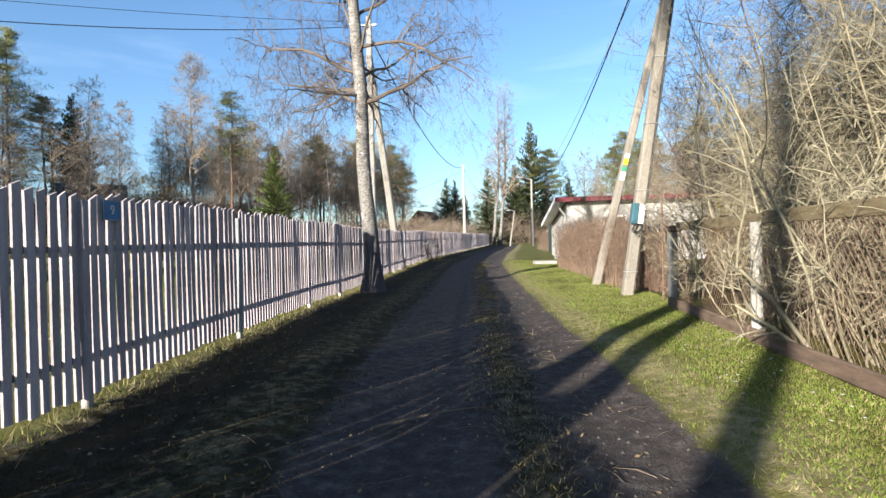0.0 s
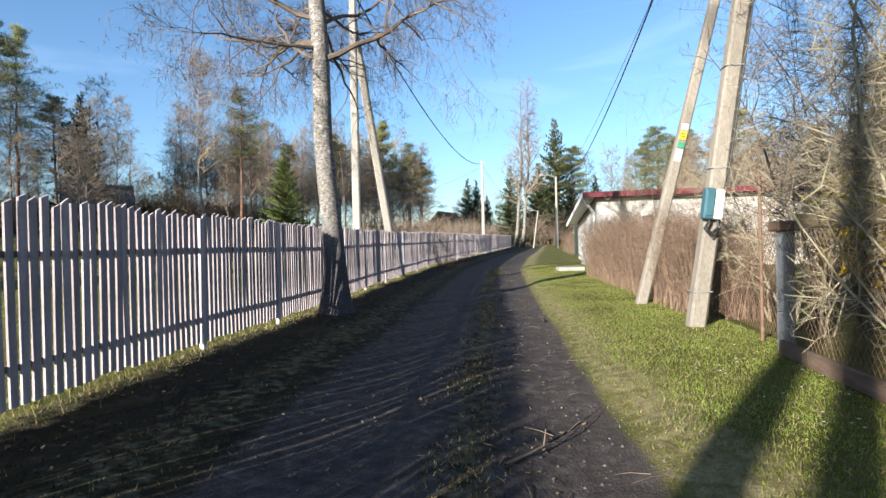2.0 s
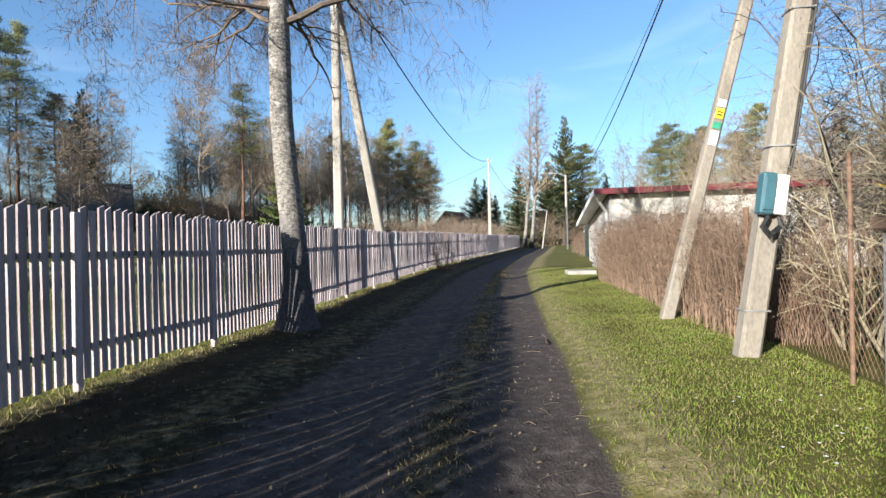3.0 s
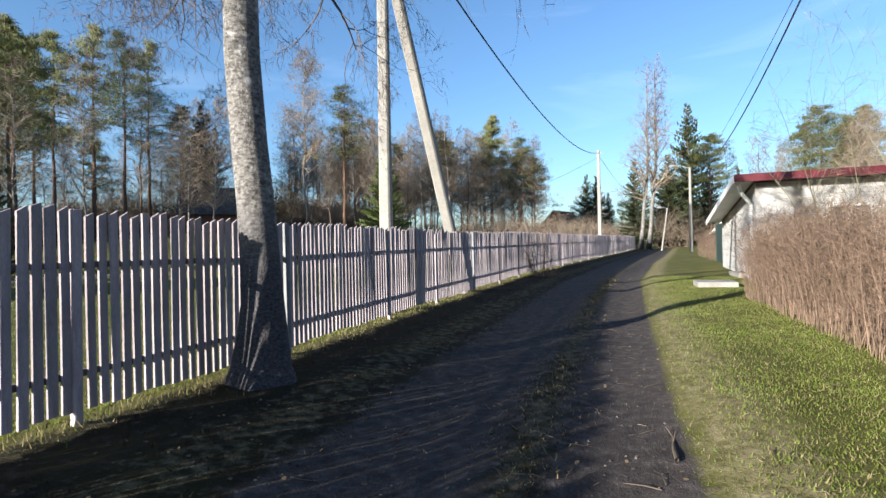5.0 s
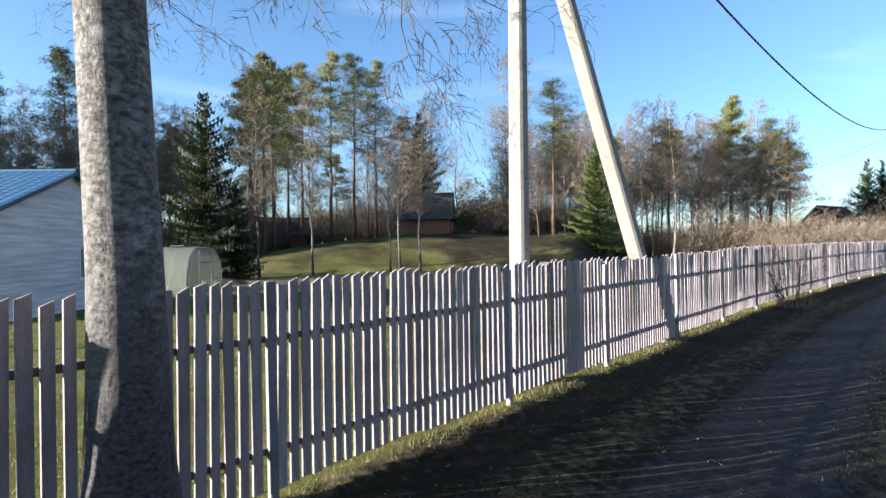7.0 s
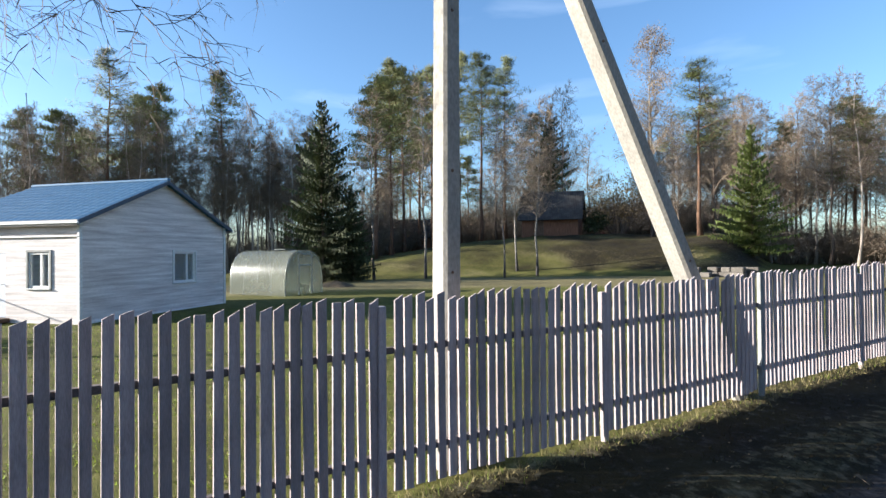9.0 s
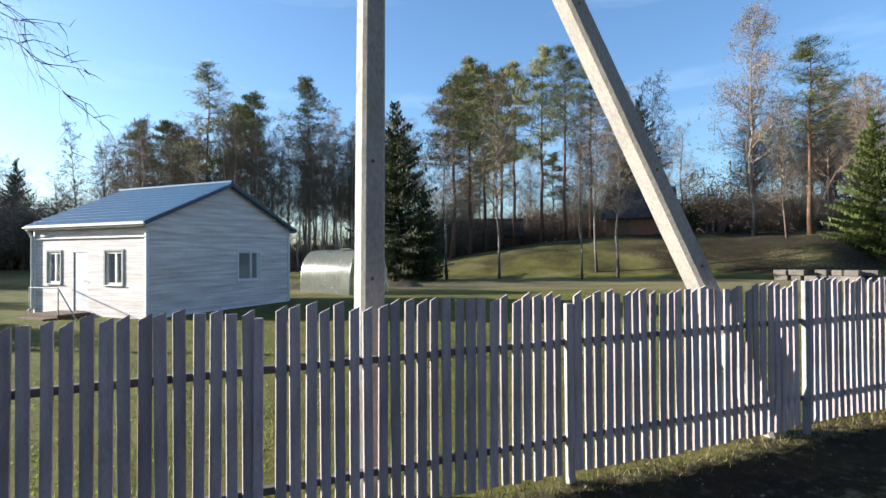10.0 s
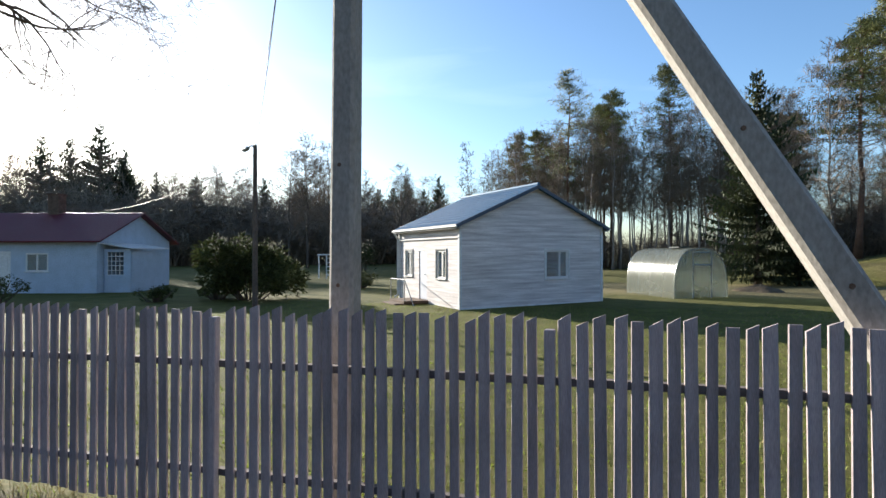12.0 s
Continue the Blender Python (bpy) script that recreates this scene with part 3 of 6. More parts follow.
def build_white_house():
    w, d, eave, ridge = 6.2, 5.3, 2.98, 4.35
    gh = [(3.55, 1.0, 4.6, 2.05)]
    s = wall_with_holes(w, eave, 0.16, gh)
    part("wall", s, M_WHITEWOOD, WH)
    for gm in (Matrix.Identity(4), pose(w, d, 0, 0, 0, 180)):
        s = Shape()
        s.prism([(0, eave), (w, eave), (w / 2, ridge)], 0.16)
        part("gable", s, M_WHITEWOOD, WH).matrix_basis = gm
    cladding(WH, Matrix.Identity(4), w, eave, gh, gable=ridge - eave)
    # eave side, turned to face the yard; local x runs back from the corner
    side = pose(0, d, 0, 0, 0, -90)
    sh = [(0.62, 1.02, 1.3, 2.05), (1.95, 0.15, 2.65, 2.1), (3.5, 1.02, 4.28, 2.05)]
    s = wall_with_holes(d, eave, 0.16, sh)
    o = part("wall", s, M_WHITEWOOD, WH)
    o.matrix_basis = side
    cladding(WH, side, d, eave, sh)
    for mm, L in ((pose(w, 0, 0, 0, 0, 90), d), (pose(w, d, 0, 0, 0, 180), w)):
        s = wall_with_holes(L, eave, 0.16, [])
        part("wall", s, M_WHITEWOOD, WH).matrix_basis = mm
    f = Shape()
    f.box((w - 0.32, d - 0.32, 0.1), (w / 2, d / 2, 0.1))
    part("floor", f, M_OLDWOOD, WH)
    for x in (-0.03, w + 0.03):
        for y in (-0.03, d + 0.03):
            s = Shape()
            s.box((0.1, 0.1, eave), (x, y, eave / 2), bevel=0.01)
            part("corner_board", s, M_WHITE, WH)
    s = Shape()
    s.box((w, 0.07, 0.1), (w / 2, -0.04, 0.03), bevel=0.01)
    part("base_flashing", s, M_WHITE, WH)
    window(WH, pose(4.075, 0.03, 1.525), 1.05, 1.05, bars=1, share=0.66, casing=M_WHITE)
    window(WH, side @ pose(0.96, 0.03, 1.535), 0.68, 1.03, bars=1, share=0.62, casing=M_CASING)
    window(WH, side @ pose(3.89, 0.03, 1.535), 0.78, 1.03, bars=1, share=0.62, casing=M_CASING)
    # door leaf with frame and handle
    s = Shape()
    s.box((0.66, 0.05, 1.92), (0, 0, 0), bevel=0.008)
    dr = part("door", s, M_DOOR, WH, "pale grey-blue entrance door, closed")
    dr.matrix_basis = side @ pose(2.3, 0.02, 1.125)
    s = Shape()
    s.tube([(0.25, -0.03, 0), (0.25, -0.09, 0), (0.13, -0.09, 0)], [0.011] * 3, 6)
    part("door_handle", s, M_STEEL, dr)
    # roof: two slopes with metal tile courses
    run = math.hypot(w / 2 + 0.27, (ridge - eave) * (w / 2 + 0.27) / (w / 2))
    ang = math.degrees(math.atan2(ridge - eave, w / 2))
    for sgn, nm in ((1, "roof"), (-1, "roof")):
        s = Shape()
        s.corrugated(-0.22, d + 0.22, 40, -run, 0, 0.022, 0.06)
        s.v = [(-y, x, z) for x, y, z in s.v]
        r = part("roof", s, M_ROOF_BLUE, WH, "slate-blue metal tile roof slope")
        r.matrix_basis = pose(w / 2, 0, ridge + 0.06, 0, ang, 0) if sgn == 1 else pose(w / 2, d, ridge + 0.06, 0, 0, 180) @ pose(0, 0, 0, 0, ang, 0)
        for i in range(1, 12):
            c = Shape()
            c.box((0.02, d + 0.44, 0.012), (run * i / 12, d / 2, 0.026), bevel=0.003)
            part("tile_course", c, M_ROOF_BLUE, WH).matrix_basis = r.matrix_basis
        for y in (-0.24, d + 0.24):
            v = Shape()
            v.box((run + 0.02, 0.03, 0.12), (run / 2, y, -0.06), bevel=0.005)
            part("verge_board", v, M_VERGE, WH).matrix_basis = r.matrix_basis
        g = Shape()
        g.tube([(run + 0.05, -0.27, -0.06), (run + 0.05, d + 0.27, -0.06)], [0.032, 0.032], 8)
        gt = part("gutter", g, M_WHITE, WH)
        gt.matrix_basis = r.matrix_basis
    s = Shape()
    s.tube([(w / 2, -0.24, ridge + 0.085), (w / 2, d + 0.24, ridge + 0.085)], [0.07, 0.07], 8)
    part("ridge_cap", s, M_ROOF_BLUE, WH)
    s = Shape()
    s.tube([(-0.27, d + 0.1, eave - 0.2), (-0.1, d + 0.1, eave - 0.45), (-0.1, d + 0.1, 0.2), (-0.25, d + 0.1, 0.08)], [0.045] * 4, 8)
    part("downpipe", s, M_WHITE, WH)
    # boxed eaves: fascia, soffit and the strip under it
    for x0, x1 in ((-0.25, -0.03), (w + 0.03, w + 0.25)):
        s = Shape()
        s.box((x1 - x0, d + 0.4, 0.025), ((x0 + x1) / 2, d / 2, eave - 0.2), bevel=0.004)
        part("soffit", s, M_TRIM, WH)
        s = Shape()
        s.box((0.025, d + 0.4, 0.15), (x0 - 0.01 if x0 < 0 else x1 + 0.01, d / 2, eave - 0.13), bevel=0.004)
        part("fascia", s, M_TRIM, WH)
    s = Shape()
    s.box((0.06, d + 0.06, 0.045), (-0.06, d / 2, eave - 0.5), bevel=0.01)
    part("trim_strip", s, M_WHITE, WH)
    # entrance step with a handrail
    st = empty("entrance_steps", WH.matrix_basis @ side @ pose(2.1, -0.55, 0), "low wooden entrance step with a metal handrail", "steps")
    s = Shape()
    s.box((1.5, 1.0, 0.12), (0, 0, 0.1), bevel=0.01)
    s.box((1.3, 0.35, 0.08), (0, -0.66, 0.03), bevel=0.01)
    part("tread", s, M_OLDWOOD, st)
    s = Shape()
    s.tube([(-0.7, -0.45, 0.12), (-0.7, -0.45, 0.95), (-0.7, 0.4, 0.95)], [0.02] * 3, 6)
    s.tube([(-0.7, -0.45, 0.95), (0.7, -0.45, 0.95)], [0.02] * 2, 6)
    part("handrail", s, M_STEEL, st)
    s = Shape()
    s.tube([(0.7, -0.45, 0.95), (1.55, -0.45, 0.05)], [0.02] * 2, 6)
    s.tube([(0.7, -0.45, 0.12), (0.7, -0.45, 0.95)], [0.02] * 2, 6)
    part("handrail", s, M_STEEL, st)


build_white_house()


# ---- greenhouse ----
def build_greenhouse():
    m = frame_m(-24.5, 20.05, ground_z(-24.5, 20.05), 122)
    e = empty("greenhouse", m, "arched polycarbonate greenhouse with a door in its end", "greenhouse")
    w, d, h = 2.5, 3.5, 2.05
    def arc(i, n=14):
        a = math.pi * i / n
        return (w / 2 - w / 2 * math.copysign(abs(math.cos(a)) ** 0.75, math.cos(a)), h * math.sin(a) ** 0.62 if 0 < i < n else 0.0)
    pts = [arc(i) for i in range(15)]
    fine_pts = [arc(i, 42) for i in range(43)]
    s = Shape()
    for y in (0, d):
        s.v += [(x, y, z) for x, z in fine_pts]
    for i in range(42):
        s.f.append((i, i + 1, 44 + i, 43 + i))
    part("cover", s, M_FILM, e, "hazy curved polycarbonate sheet", smooth=True)
    for y in (0, d):
        s = Shape()
        s.prism([(p[0], p[1]) for p in fine_pts], 0.01, Matrix.Translation((0, y, 0)))
        part("end_panel", s, M_FILM, e)
    for k in range(5):
        s = Shape()
        y = d * k / 4
        s.tube([(p[0] * 0.97 + 0.038, y, p[1] * 0.975) for p in pts], [0.012] * 15, 5)
        part("hoop", s, M_STEEL, e)
    s = Shape()
    for x in (0.85, 1.7):
        s.tube([(x, -0.03, 0), (x, -0.03, 1.85)], [0.03] * 2, 5)
    s.tube([(0.85, -0.03, 1.35), (1.7, -0.03, 1.35)], [0.03] * 2, 5)
    s.tube([(0.85, -0.03, 1.85), (1.7, -0.03, 1.85)], [0.02] * 2, 5)
    part("door", s, M_STEEL, e)
    s = Shape()
    s.box((0.6, 0.7, 0.05), (w / 2 - 0.25, 1.0, h + 0.03), bevel=0.01)
    part("roof_vent", s, M_DARKGREEN, e)


build_greenhouse()


# ---- picket fence ----
def build_fence():
    e = empty("picket_fence", Matrix.Identity(4), "long weathered grey wooden picket fence along the lane", "fence")
    period, w, t, h = 0.094, 0.067, 0.015, 1.395
    variants = []
    rng = random.Random(5)
    for k in range(7):
        ww = w + rng.uniform(-0.008, 0.008)
        hh = h + rng.uniform(-0.025, 0.02)
        slope = 0.034 + rng.uniform(-0.008, 0.01) if k != 3 else 0.0
        bow = rng.uniform(-0.006, 0.006)
        s = Shape()
        for z, dx in ((0.0, 0), (0.5, bow), (1.0, bow), (hh, 0)):
            up = slope if z == hh else 0.0
            s.v += [(-t / 2 + dx, -ww / 2, z - up), (t / 2 + dx, -ww / 2 + 0.003, z - up), (t / 2 + dx, ww / 2 - 0.003, z), (-t / 2 + dx, ww / 2, z)]
        for i in range(3):
            for j in range(4):
                s.f.append((i * 4 + j, i * 4 + (j + 1) % 4, i * 4 + 4 + (j + 1) % 4, i * 4 + 4 + j))
        s.f += [(3, 2, 1, 0), (12, 13, 14, 15)]
        variants.append(s)
    meshes = [v.mesh("picket", M_PICKET) for v in variants]
    far = Shape()
    posts = [-8.6, -6.0, -3.4, -0.9, 1.4, 3.4, 5.94, 8.75, 10.7, 13.2, 15.95, 18.25, 21.0] + [21.0 + 2.7 * k for k in range(1, 21)]
    y = -10.0
    while y < 76.5:
        if min(abs(y - p) for p in posts) > 0.045:
            x = fence_x(y)
            k = rng.randrange(7)
            yaw = math.degrees(math.atan2(-(fence_x(y + 0.5) - fence_x(y - 0.5)), 1.0))
            m = pose(x, y, ground_z(x, y) + 0.08 + rng.uniform(-0.012, 0.015), rng.uniform(-0.5, 0.5), rng.uniform(-0.4, 0.4), yaw + rng.uniform(-1.2, 1.2))
            m = m @ Matrix.Diagonal((1, 1, 1 + 0.05 * smooth_step(21.5, 26, y), 1))
            if 1.5 < y < 28.5:
                o = new("picket", meshes[k])
                o.parent = e
                o.matrix_basis = m
            else:
                c = len(far.v)
                far.v += [tuple(m @ Vector(p)) for p in variants[k].v]
                far.f += [tuple(c + i for i in f) for f in variants[k].f]
        y += period * rng.uniform(0.97, 1.03)
    tagged(part("picket_mass", far, M_PICKET_FAR, e, "further weathered pickets"), kind="stuff")
    for a, b in zip(posts[:-1], posts[1:]):
        for z in (0.34, 1.09):
            s = Shape()
            xa, xb = fence_x(a), fence_x(b)
            za, zb = ground_z(xa, a) + z, ground_z(xb, b) + z
            s.tube([(xa - 0.034, a + 0.02, za), (xb - 0.034, b - 0.02, zb)], [0.033, 0.033], 4)
            part("rail", s, M_RAIL, e)
    for i, p in enumerate(posts):
        s = Shape()
        hh = 1.42 + rng.uniform(-0.06, 0.08)
        s.box((0.055, 0.06, hh + 0.3), (0, 0, (hh - 0.3) / 2), bevel=0.006)
        o = part("post", s, M_PICKET if i % 3 else M_CONCRETE_GREY, e)
        x = fence_x(p)
        o.matrix_basis = pose(x + 0.005, p, ground_z(x, p), rng.uniform(-1, 1), rng.uniform(-1, 1), 0)


build_fence()


# ---- other houses ----
def build_right_house():
    x0, x1, y0, y1 = 2.62, 11.0, 24.8, 33.5
    zb = ground_z(3, 26)
    e = empty("house", pose(x0, y0, zb), "low white house with a dark red sloping metal roof", "house")
    L, D, hf, hb = x1 - x0, y1 - y0, 2.64, 1.95
    holes = [(1.6, 1.1, 2.6, 2.0)]
    part("wall", wall_with_holes(L, hf, 0.2, holes), M_STUCCO, e)
    window(e, pose(2.1, 0.06, 1.55), 1.0, 0.9, bars=1)
    s = Shape()
    s.prism([(0, 0), (D - 0.22, 0), (D - 0.22, hb), (0, hf)], 0.2)
    part("wall", s, M_STUCCO, e).matrix_basis = pose(0.2, 0.21, 0, 0, 0, 90)
    for k in range(11):
        s = Shape()
        s.box((D - 0.3, 0.02, 0.165), (D / 2, -0.015, 0.15 + k * 0.16), Matrix.Rotation(radians(4), 4, "X"), bevel=0.003)
        part("board", s, M_STUCCO, e).matrix_basis = pose(0.0, 0.0, 0, 0, 0, 90) @ Matrix.Diagonal((1, -1, 1, 1))
    part("wall", wall_with_holes(L, hb, 0.2, []), M_STUCCO, e).matrix_basis = pose(0, D, 0)
    s = Shape()
    s.prism([(0, 0), (D, 0), (D, hb), (0, hf)], 0.2)
    part("wall", s, M_STUCCO, e).matrix_basis = pose(L, 0.2, 0, 0, 0, 90)
    ang = math.degrees(math.atan2(hf - hb, D))
    s = Shape()
    s.corrugated(-0.55, L + 0.55, 40, -0.5, D + 0.6, 0.03, 0.05)
    r = part("roof", s, M_ROOF_RED, e, "dark red metal roof sheet")
    r.matrix_basis = pose(0, 0, hf + 0.12, -ang, 0, 0)
    s = Shape()
    s.box((L + 1.1, 0.03, 0.2), (L / 2, -0.52, -0.06), bevel=0.004)
    part("fascia", s, M_ROOF_RED, e).matrix_basis = r.matrix_basis
    for nm, size, at in (("verge_board", (0.03, D + 1.1, 0.2), (-0.57, D / 2 + 0.05, -0.09)), ("soffit", (0.5, D + 1.0, 0.02), (-0.3, D / 2 + 0.05, -0.075))):
        s = Shape()
        s.box(size, at, bevel=0.004)
        part(nm, s, M_WHITE, e).matrix_basis = r.matrix_basis
    s = Shape()
    s.tube([(-0.45, -0.3, hf - 0.02), (-0.35, 0.1, hf - 0.2), (-0.06, 0.35, hf - 0.55), (-0.06, 0.35, 0.2)], [0.055] * 4, 8)
    part("downpipe", s, M_WHITE, e)
    g = empty("metal_gate", pose(2.75, 36.2, ground_z(2.7, 36)), "dark green sheet metal gate beyond the house", "gate")
    s = Shape()
    s.corrugated(-1.6, 1.6, 24, 0.1, 1.85, 0.025, 0.02)
    s.v = [(-z, x, y) for x, y, z in s.v]
    part("gate_leaf", s, M_DARKGREEN, g)
    for k in (-1.65, 1.65):
        s = Shape()
        s.box((0.09, 0.09, 2.0), (0, k, 1.0), bevel=0.01)
        part("gate_post", s, M_DARKGREEN, g)
    for (x, y, w, d) in ((1.5, 23.4, 0.9, 0.95), (2.55, 27.3, 0.45, 1.5)):
        s = Shape()
        s.box((w, d, 0.16), (0, 0, 0.05), bevel=0.015)
        o = part("concrete_slab", s, M_CONCRETE)
        o.matrix_basis = pose(x, y, ground_z(x, y), 0, 0, 4)
        tagged(o, "pale concrete slab lying in the grass beside the house", "slab")


build_right_house()


def simple_house(name, m, L, D, eave, ridge, wall, roof, label, windows=(), doors=(), chimney=False, door_mat=None):
    """House with eaves along local x; the front faces local -y."""
    e = empty(name, m, label, "house")
    holes = [(x - w / 2, z - h / 2, x + w / 2, z + h / 2) for x, z, w, h in windows] + [(x - w / 2, 0.1, x + w / 2, 0.1 + h) for x, w, h in doors]
    part("wall", wall_with_holes(L, eave, 0.2, holes), wall, e)
    part("wall", wall_with_holes(L, eave, 0.2, []), wall, e).matrix_basis = pose(0, D - 0.2, 0)
    for x in (0.2, L):
        s = Shape()
        s.prism([(0.2, 0), (D - 0.2, 0), (D - 0.2, eave), (D / 2, ridge - 0.06), (0.2, eave)], 0.2)
        part("wall", s, wall, e).matrix_basis = pose(x, 0, 0, 0, 0, 90)
    run = math.hypot(D / 2 + 0.45, (ridge - eave) * (D / 2 + 0.45) / (D / 2))
    ang = math.degrees(math.atan2(ridge - eave, D / 2))
    for m2 in (pose(L / 2, D / 2, ridge) @ pose(0, 0, 0, ang, 0, 0), pose(L / 2, D / 2, ridge, 0, 0, 180) @ pose(0, 0, 0, ang, 0, 0)):
        s = Shape()
        s.corrugated(-L / 2 - 0.4, L / 2 + 0.4, int(L / 0.14) * 2, -run, 0, 0.03, 0.06)
        part("roof", s, roof, e).matrix_basis = m2
    for x, z, w, h in windows:
        window(e, pose(x, 0.05, z), w, h, bars=1)
    for x, w, h in doors:
        s = Shape()
        s.box((w - 0.04, 0.05, h - 0.02), (0, 0, h / 2), bevel=0.006)
        s.box((w * 0.6, 0.02, h * 0.35), (0, -0.03, h * 0.68), bevel=0.004)
        part("door", s, door_mat or M_WHITE, e).matrix_basis = pose(x, 0.06, 0.1)
    if chimney:
        s = Shape()
        s.box((0.6, 0.6, 1.4), (L * 0.55, D / 2, ridge + 0.3), bevel=0.02)
        s.box((0.7, 0.7, 0.1), (L * 0.55, D / 2, ridge + 1.02), bevel=0.02)
        part("chimney", s, M_OLDWOOD, e)
    return e


# blue house across the yard; its front looks at the lane
LH_DEG = 20 + 90
blue = simple_house("house", pose(-16.5, -15.2, -0.05, 0, 0, LH_DEG), 9.8, 7.0, 2.75, 4.2, M_BLUEWALL, M_ROOF_RED, "pale blue wooden house with a dark red roof",
                    windows=((6.9, 1.55, 1.1, 0.9), (3.6, 1.55, 1.4, 0.9), (1.4, 1.55, 1.1, 0.9)), doors=((5.2, 0.85, 2.0),), chimney=True)


def build_porch():
    e = empty("porch", pose(-16.5, -15.2, -0.05, 0, 0, LH_DEG) @ pose(9.85, 0.5, 0), "lean-to porch with a latticed window on the blue house", "porch")
    part("wall", wall_with_holes(1.3, 2.2, 0.12, [(0.15, 0.9, 0.95, 2.05)]), M_BLUEWALL, e)
    s = Shape()
    lx, lz = [0.15], [0.9]
    for k in range(4):
        lx += [lx[-1] + 0.03, lx[-1] + 0.2]
    for k in range(5):
        lz += [lz[-1] + 0.03, lz[-1] + 0.23]
    s.slab(lx, lz, 0.04, lambda i, j: not (i % 2 == 1 and j % 2 == 1))
    part("lattice", s, M_WHITE, e)
    s = Shape()
    s.box((0.12, 3.0, 2.1), (1.24, 1.65, 1.05))
    part("wall", s, M_BLUEWALL, e)
    s = Shape()
    s.box((1.75, 3.6, 0.05), (0.7, 1.5, 2.36), Matrix.Rotation(radians(9), 4, "Y"), bevel=0.008)
    part("roof", s, M_WHITE, e)


build_porch()

simple_house("shed", pose(-41.5, 46.2, 3.15, 0, 0, 42), 5.2, 4.6, 2.3, 4.7, M_REDPLANK, M_ROOF_OLD, "old brown plank house with a dark sagging roof on the hill",
             doors=((1.6, 0.9, 1.9),), door_mat=M_OLDWOOD)
simple_house("shed", pose(-64.0, 42.5, 2.2, 0, 0, 62), 6.0, 4.5, 2.2, 4.3, M_REDPLANK, M_ROOF_OLD, "low brown house with a white-framed window among the pines", windows=((1.6, 1.3, 1.6, 1.1),))
simple_house("shed", pose(-66.0, 60.0, 3.1, 0, 0, 50), 9.0, 5.0, 2.2, 3.6, M_OLDWOOD, M_ROOF_RED, "far low house with a red roof behind the pines")
simple_house("house", pose(-13.5, 97.0, 0.85, 0, 0, 75), 7.0, 5.5, 3.6, 6.4, M_OLDWOOD, M_ROOF_OLD, "dark distant house beyond the end of the fence")
simple_house("shed", pose(7.0, 62.0, 0.55, 0, 0, 30), 5.0, 4.0, 1.9, 3.0, M_WHITE, M_WHITE, "small white shed far down the lane")


# ---- trees and shrubs ----
def rand_dir(rng, up=0.0):
    a, z = rng.uniform(0, 2 * math.pi), rng.uniform(-1, 1) + up
    r = math.sqrt(max(0.0, 1 - min(1, z * z)))
    return Vector((r * math.cos(a), r * math.sin(a), z)).normalized()


def limb(shape, p, d, length, r, rng, levels, sides, bend, fall, tips=None, depth=0, rmin=0.0035, main=None):
    """A wandering, tapering branch with smaller ones on it. levels: per depth (children, length share, steps)."""
    kids, share, steps = levels[depth]
    pts, radii, ways = [Vector(p)], [r], [Vector(d)]
    d = Vector(d).normalized()
    for i in range(steps):
        d = (d + rand_dir(rng) * bend + Vector((0, 0, fall[depth] * (i + 1) / steps))).normalized()
        pts.append(pts[-1] + d * (length / steps))
        radii.append(r * (1 - 0.82 * (i + 1) / steps))
        ways.append(d.copy())
    if sides[depth] < 3:
        s = ways[0].orthogonal().normalized() * r
        for i in range(steps):
            w0, w1 = radii[i] / r, radii[i + 1] / r
            if i < steps - 1:
                shape.face(pts[i] - s * w0, pts[i] + s * w0, pts[i + 1] + s * w1, pts[i + 1] - s * w1)
            else:
                shape.face(pts[i] - s * w0, pts[i] + s * w0, pts[i + 1])
    else:
        (main if main is not None and depth == 0 else shape).tube(pts, radii, max(3, sides[depth]), cap=False)
    if depth + 1 < len(levels):
        for k in range(kids):
            q = rng.uniform(0.22, 1.0) * steps
            i = min(int(q), steps - 1)
            at = pts[i].lerp(pts[i + 1], q - i)
            side = rand_dir(rng)
            w = (ways[i] * 0.55 + (side - ways[i] * side.dot(ways[i])).normalized() * rng.uniform(0.5, 0.95)).normalized()
            limb(shape, at, w, length * share * rng.uniform(0.6, 1.15), max(radii[i] * 0.6, rmin), rng, levels, sides, bend, fall, tips, depth + 1, rmin)
    elif tips is not None:
        tips.append((pts[-1], d))


def tree_thing(name, trunk, crown, mats, label, category="tree", extra=()):
    e = empty(name, Matrix.Identity(4), label, category)
    part("trunk", trunk, mats[0], e, smooth=True)
    tagged(part("crown", crown, mats[1], e), kind="stuff")
    for nm, sh, mt in extra:
        tagged(part(nm, sh, mt, e), kind="stuff")
    return e


def trunk_shape(h, r, rng, sides=8, steps=9, flare=1.5, wander=0.012):
    s, pts, radii = Shape(), [], []
    x = y = 0.0
    for i in range(steps + 1):
        q = i / steps
        pts.append(Vector((x, y, h * q - 0.15 * (i == 0))))
        radii.append(r * (1 - 0.93 * q) * (flare if i == 0 else 1.0))
        x += rng.uniform(-1, 1) * h * wander
        y += rng.uniform(-1, 1) * h * wander
    s.tube(pts, radii, sides)
    return s, pts, radii


def at_height(pts, q):
    k = q * (len(pts) - 1)
    i = min(int(k), len(pts) - 2)
    return pts[i].lerp(pts[i + 1], k - i)


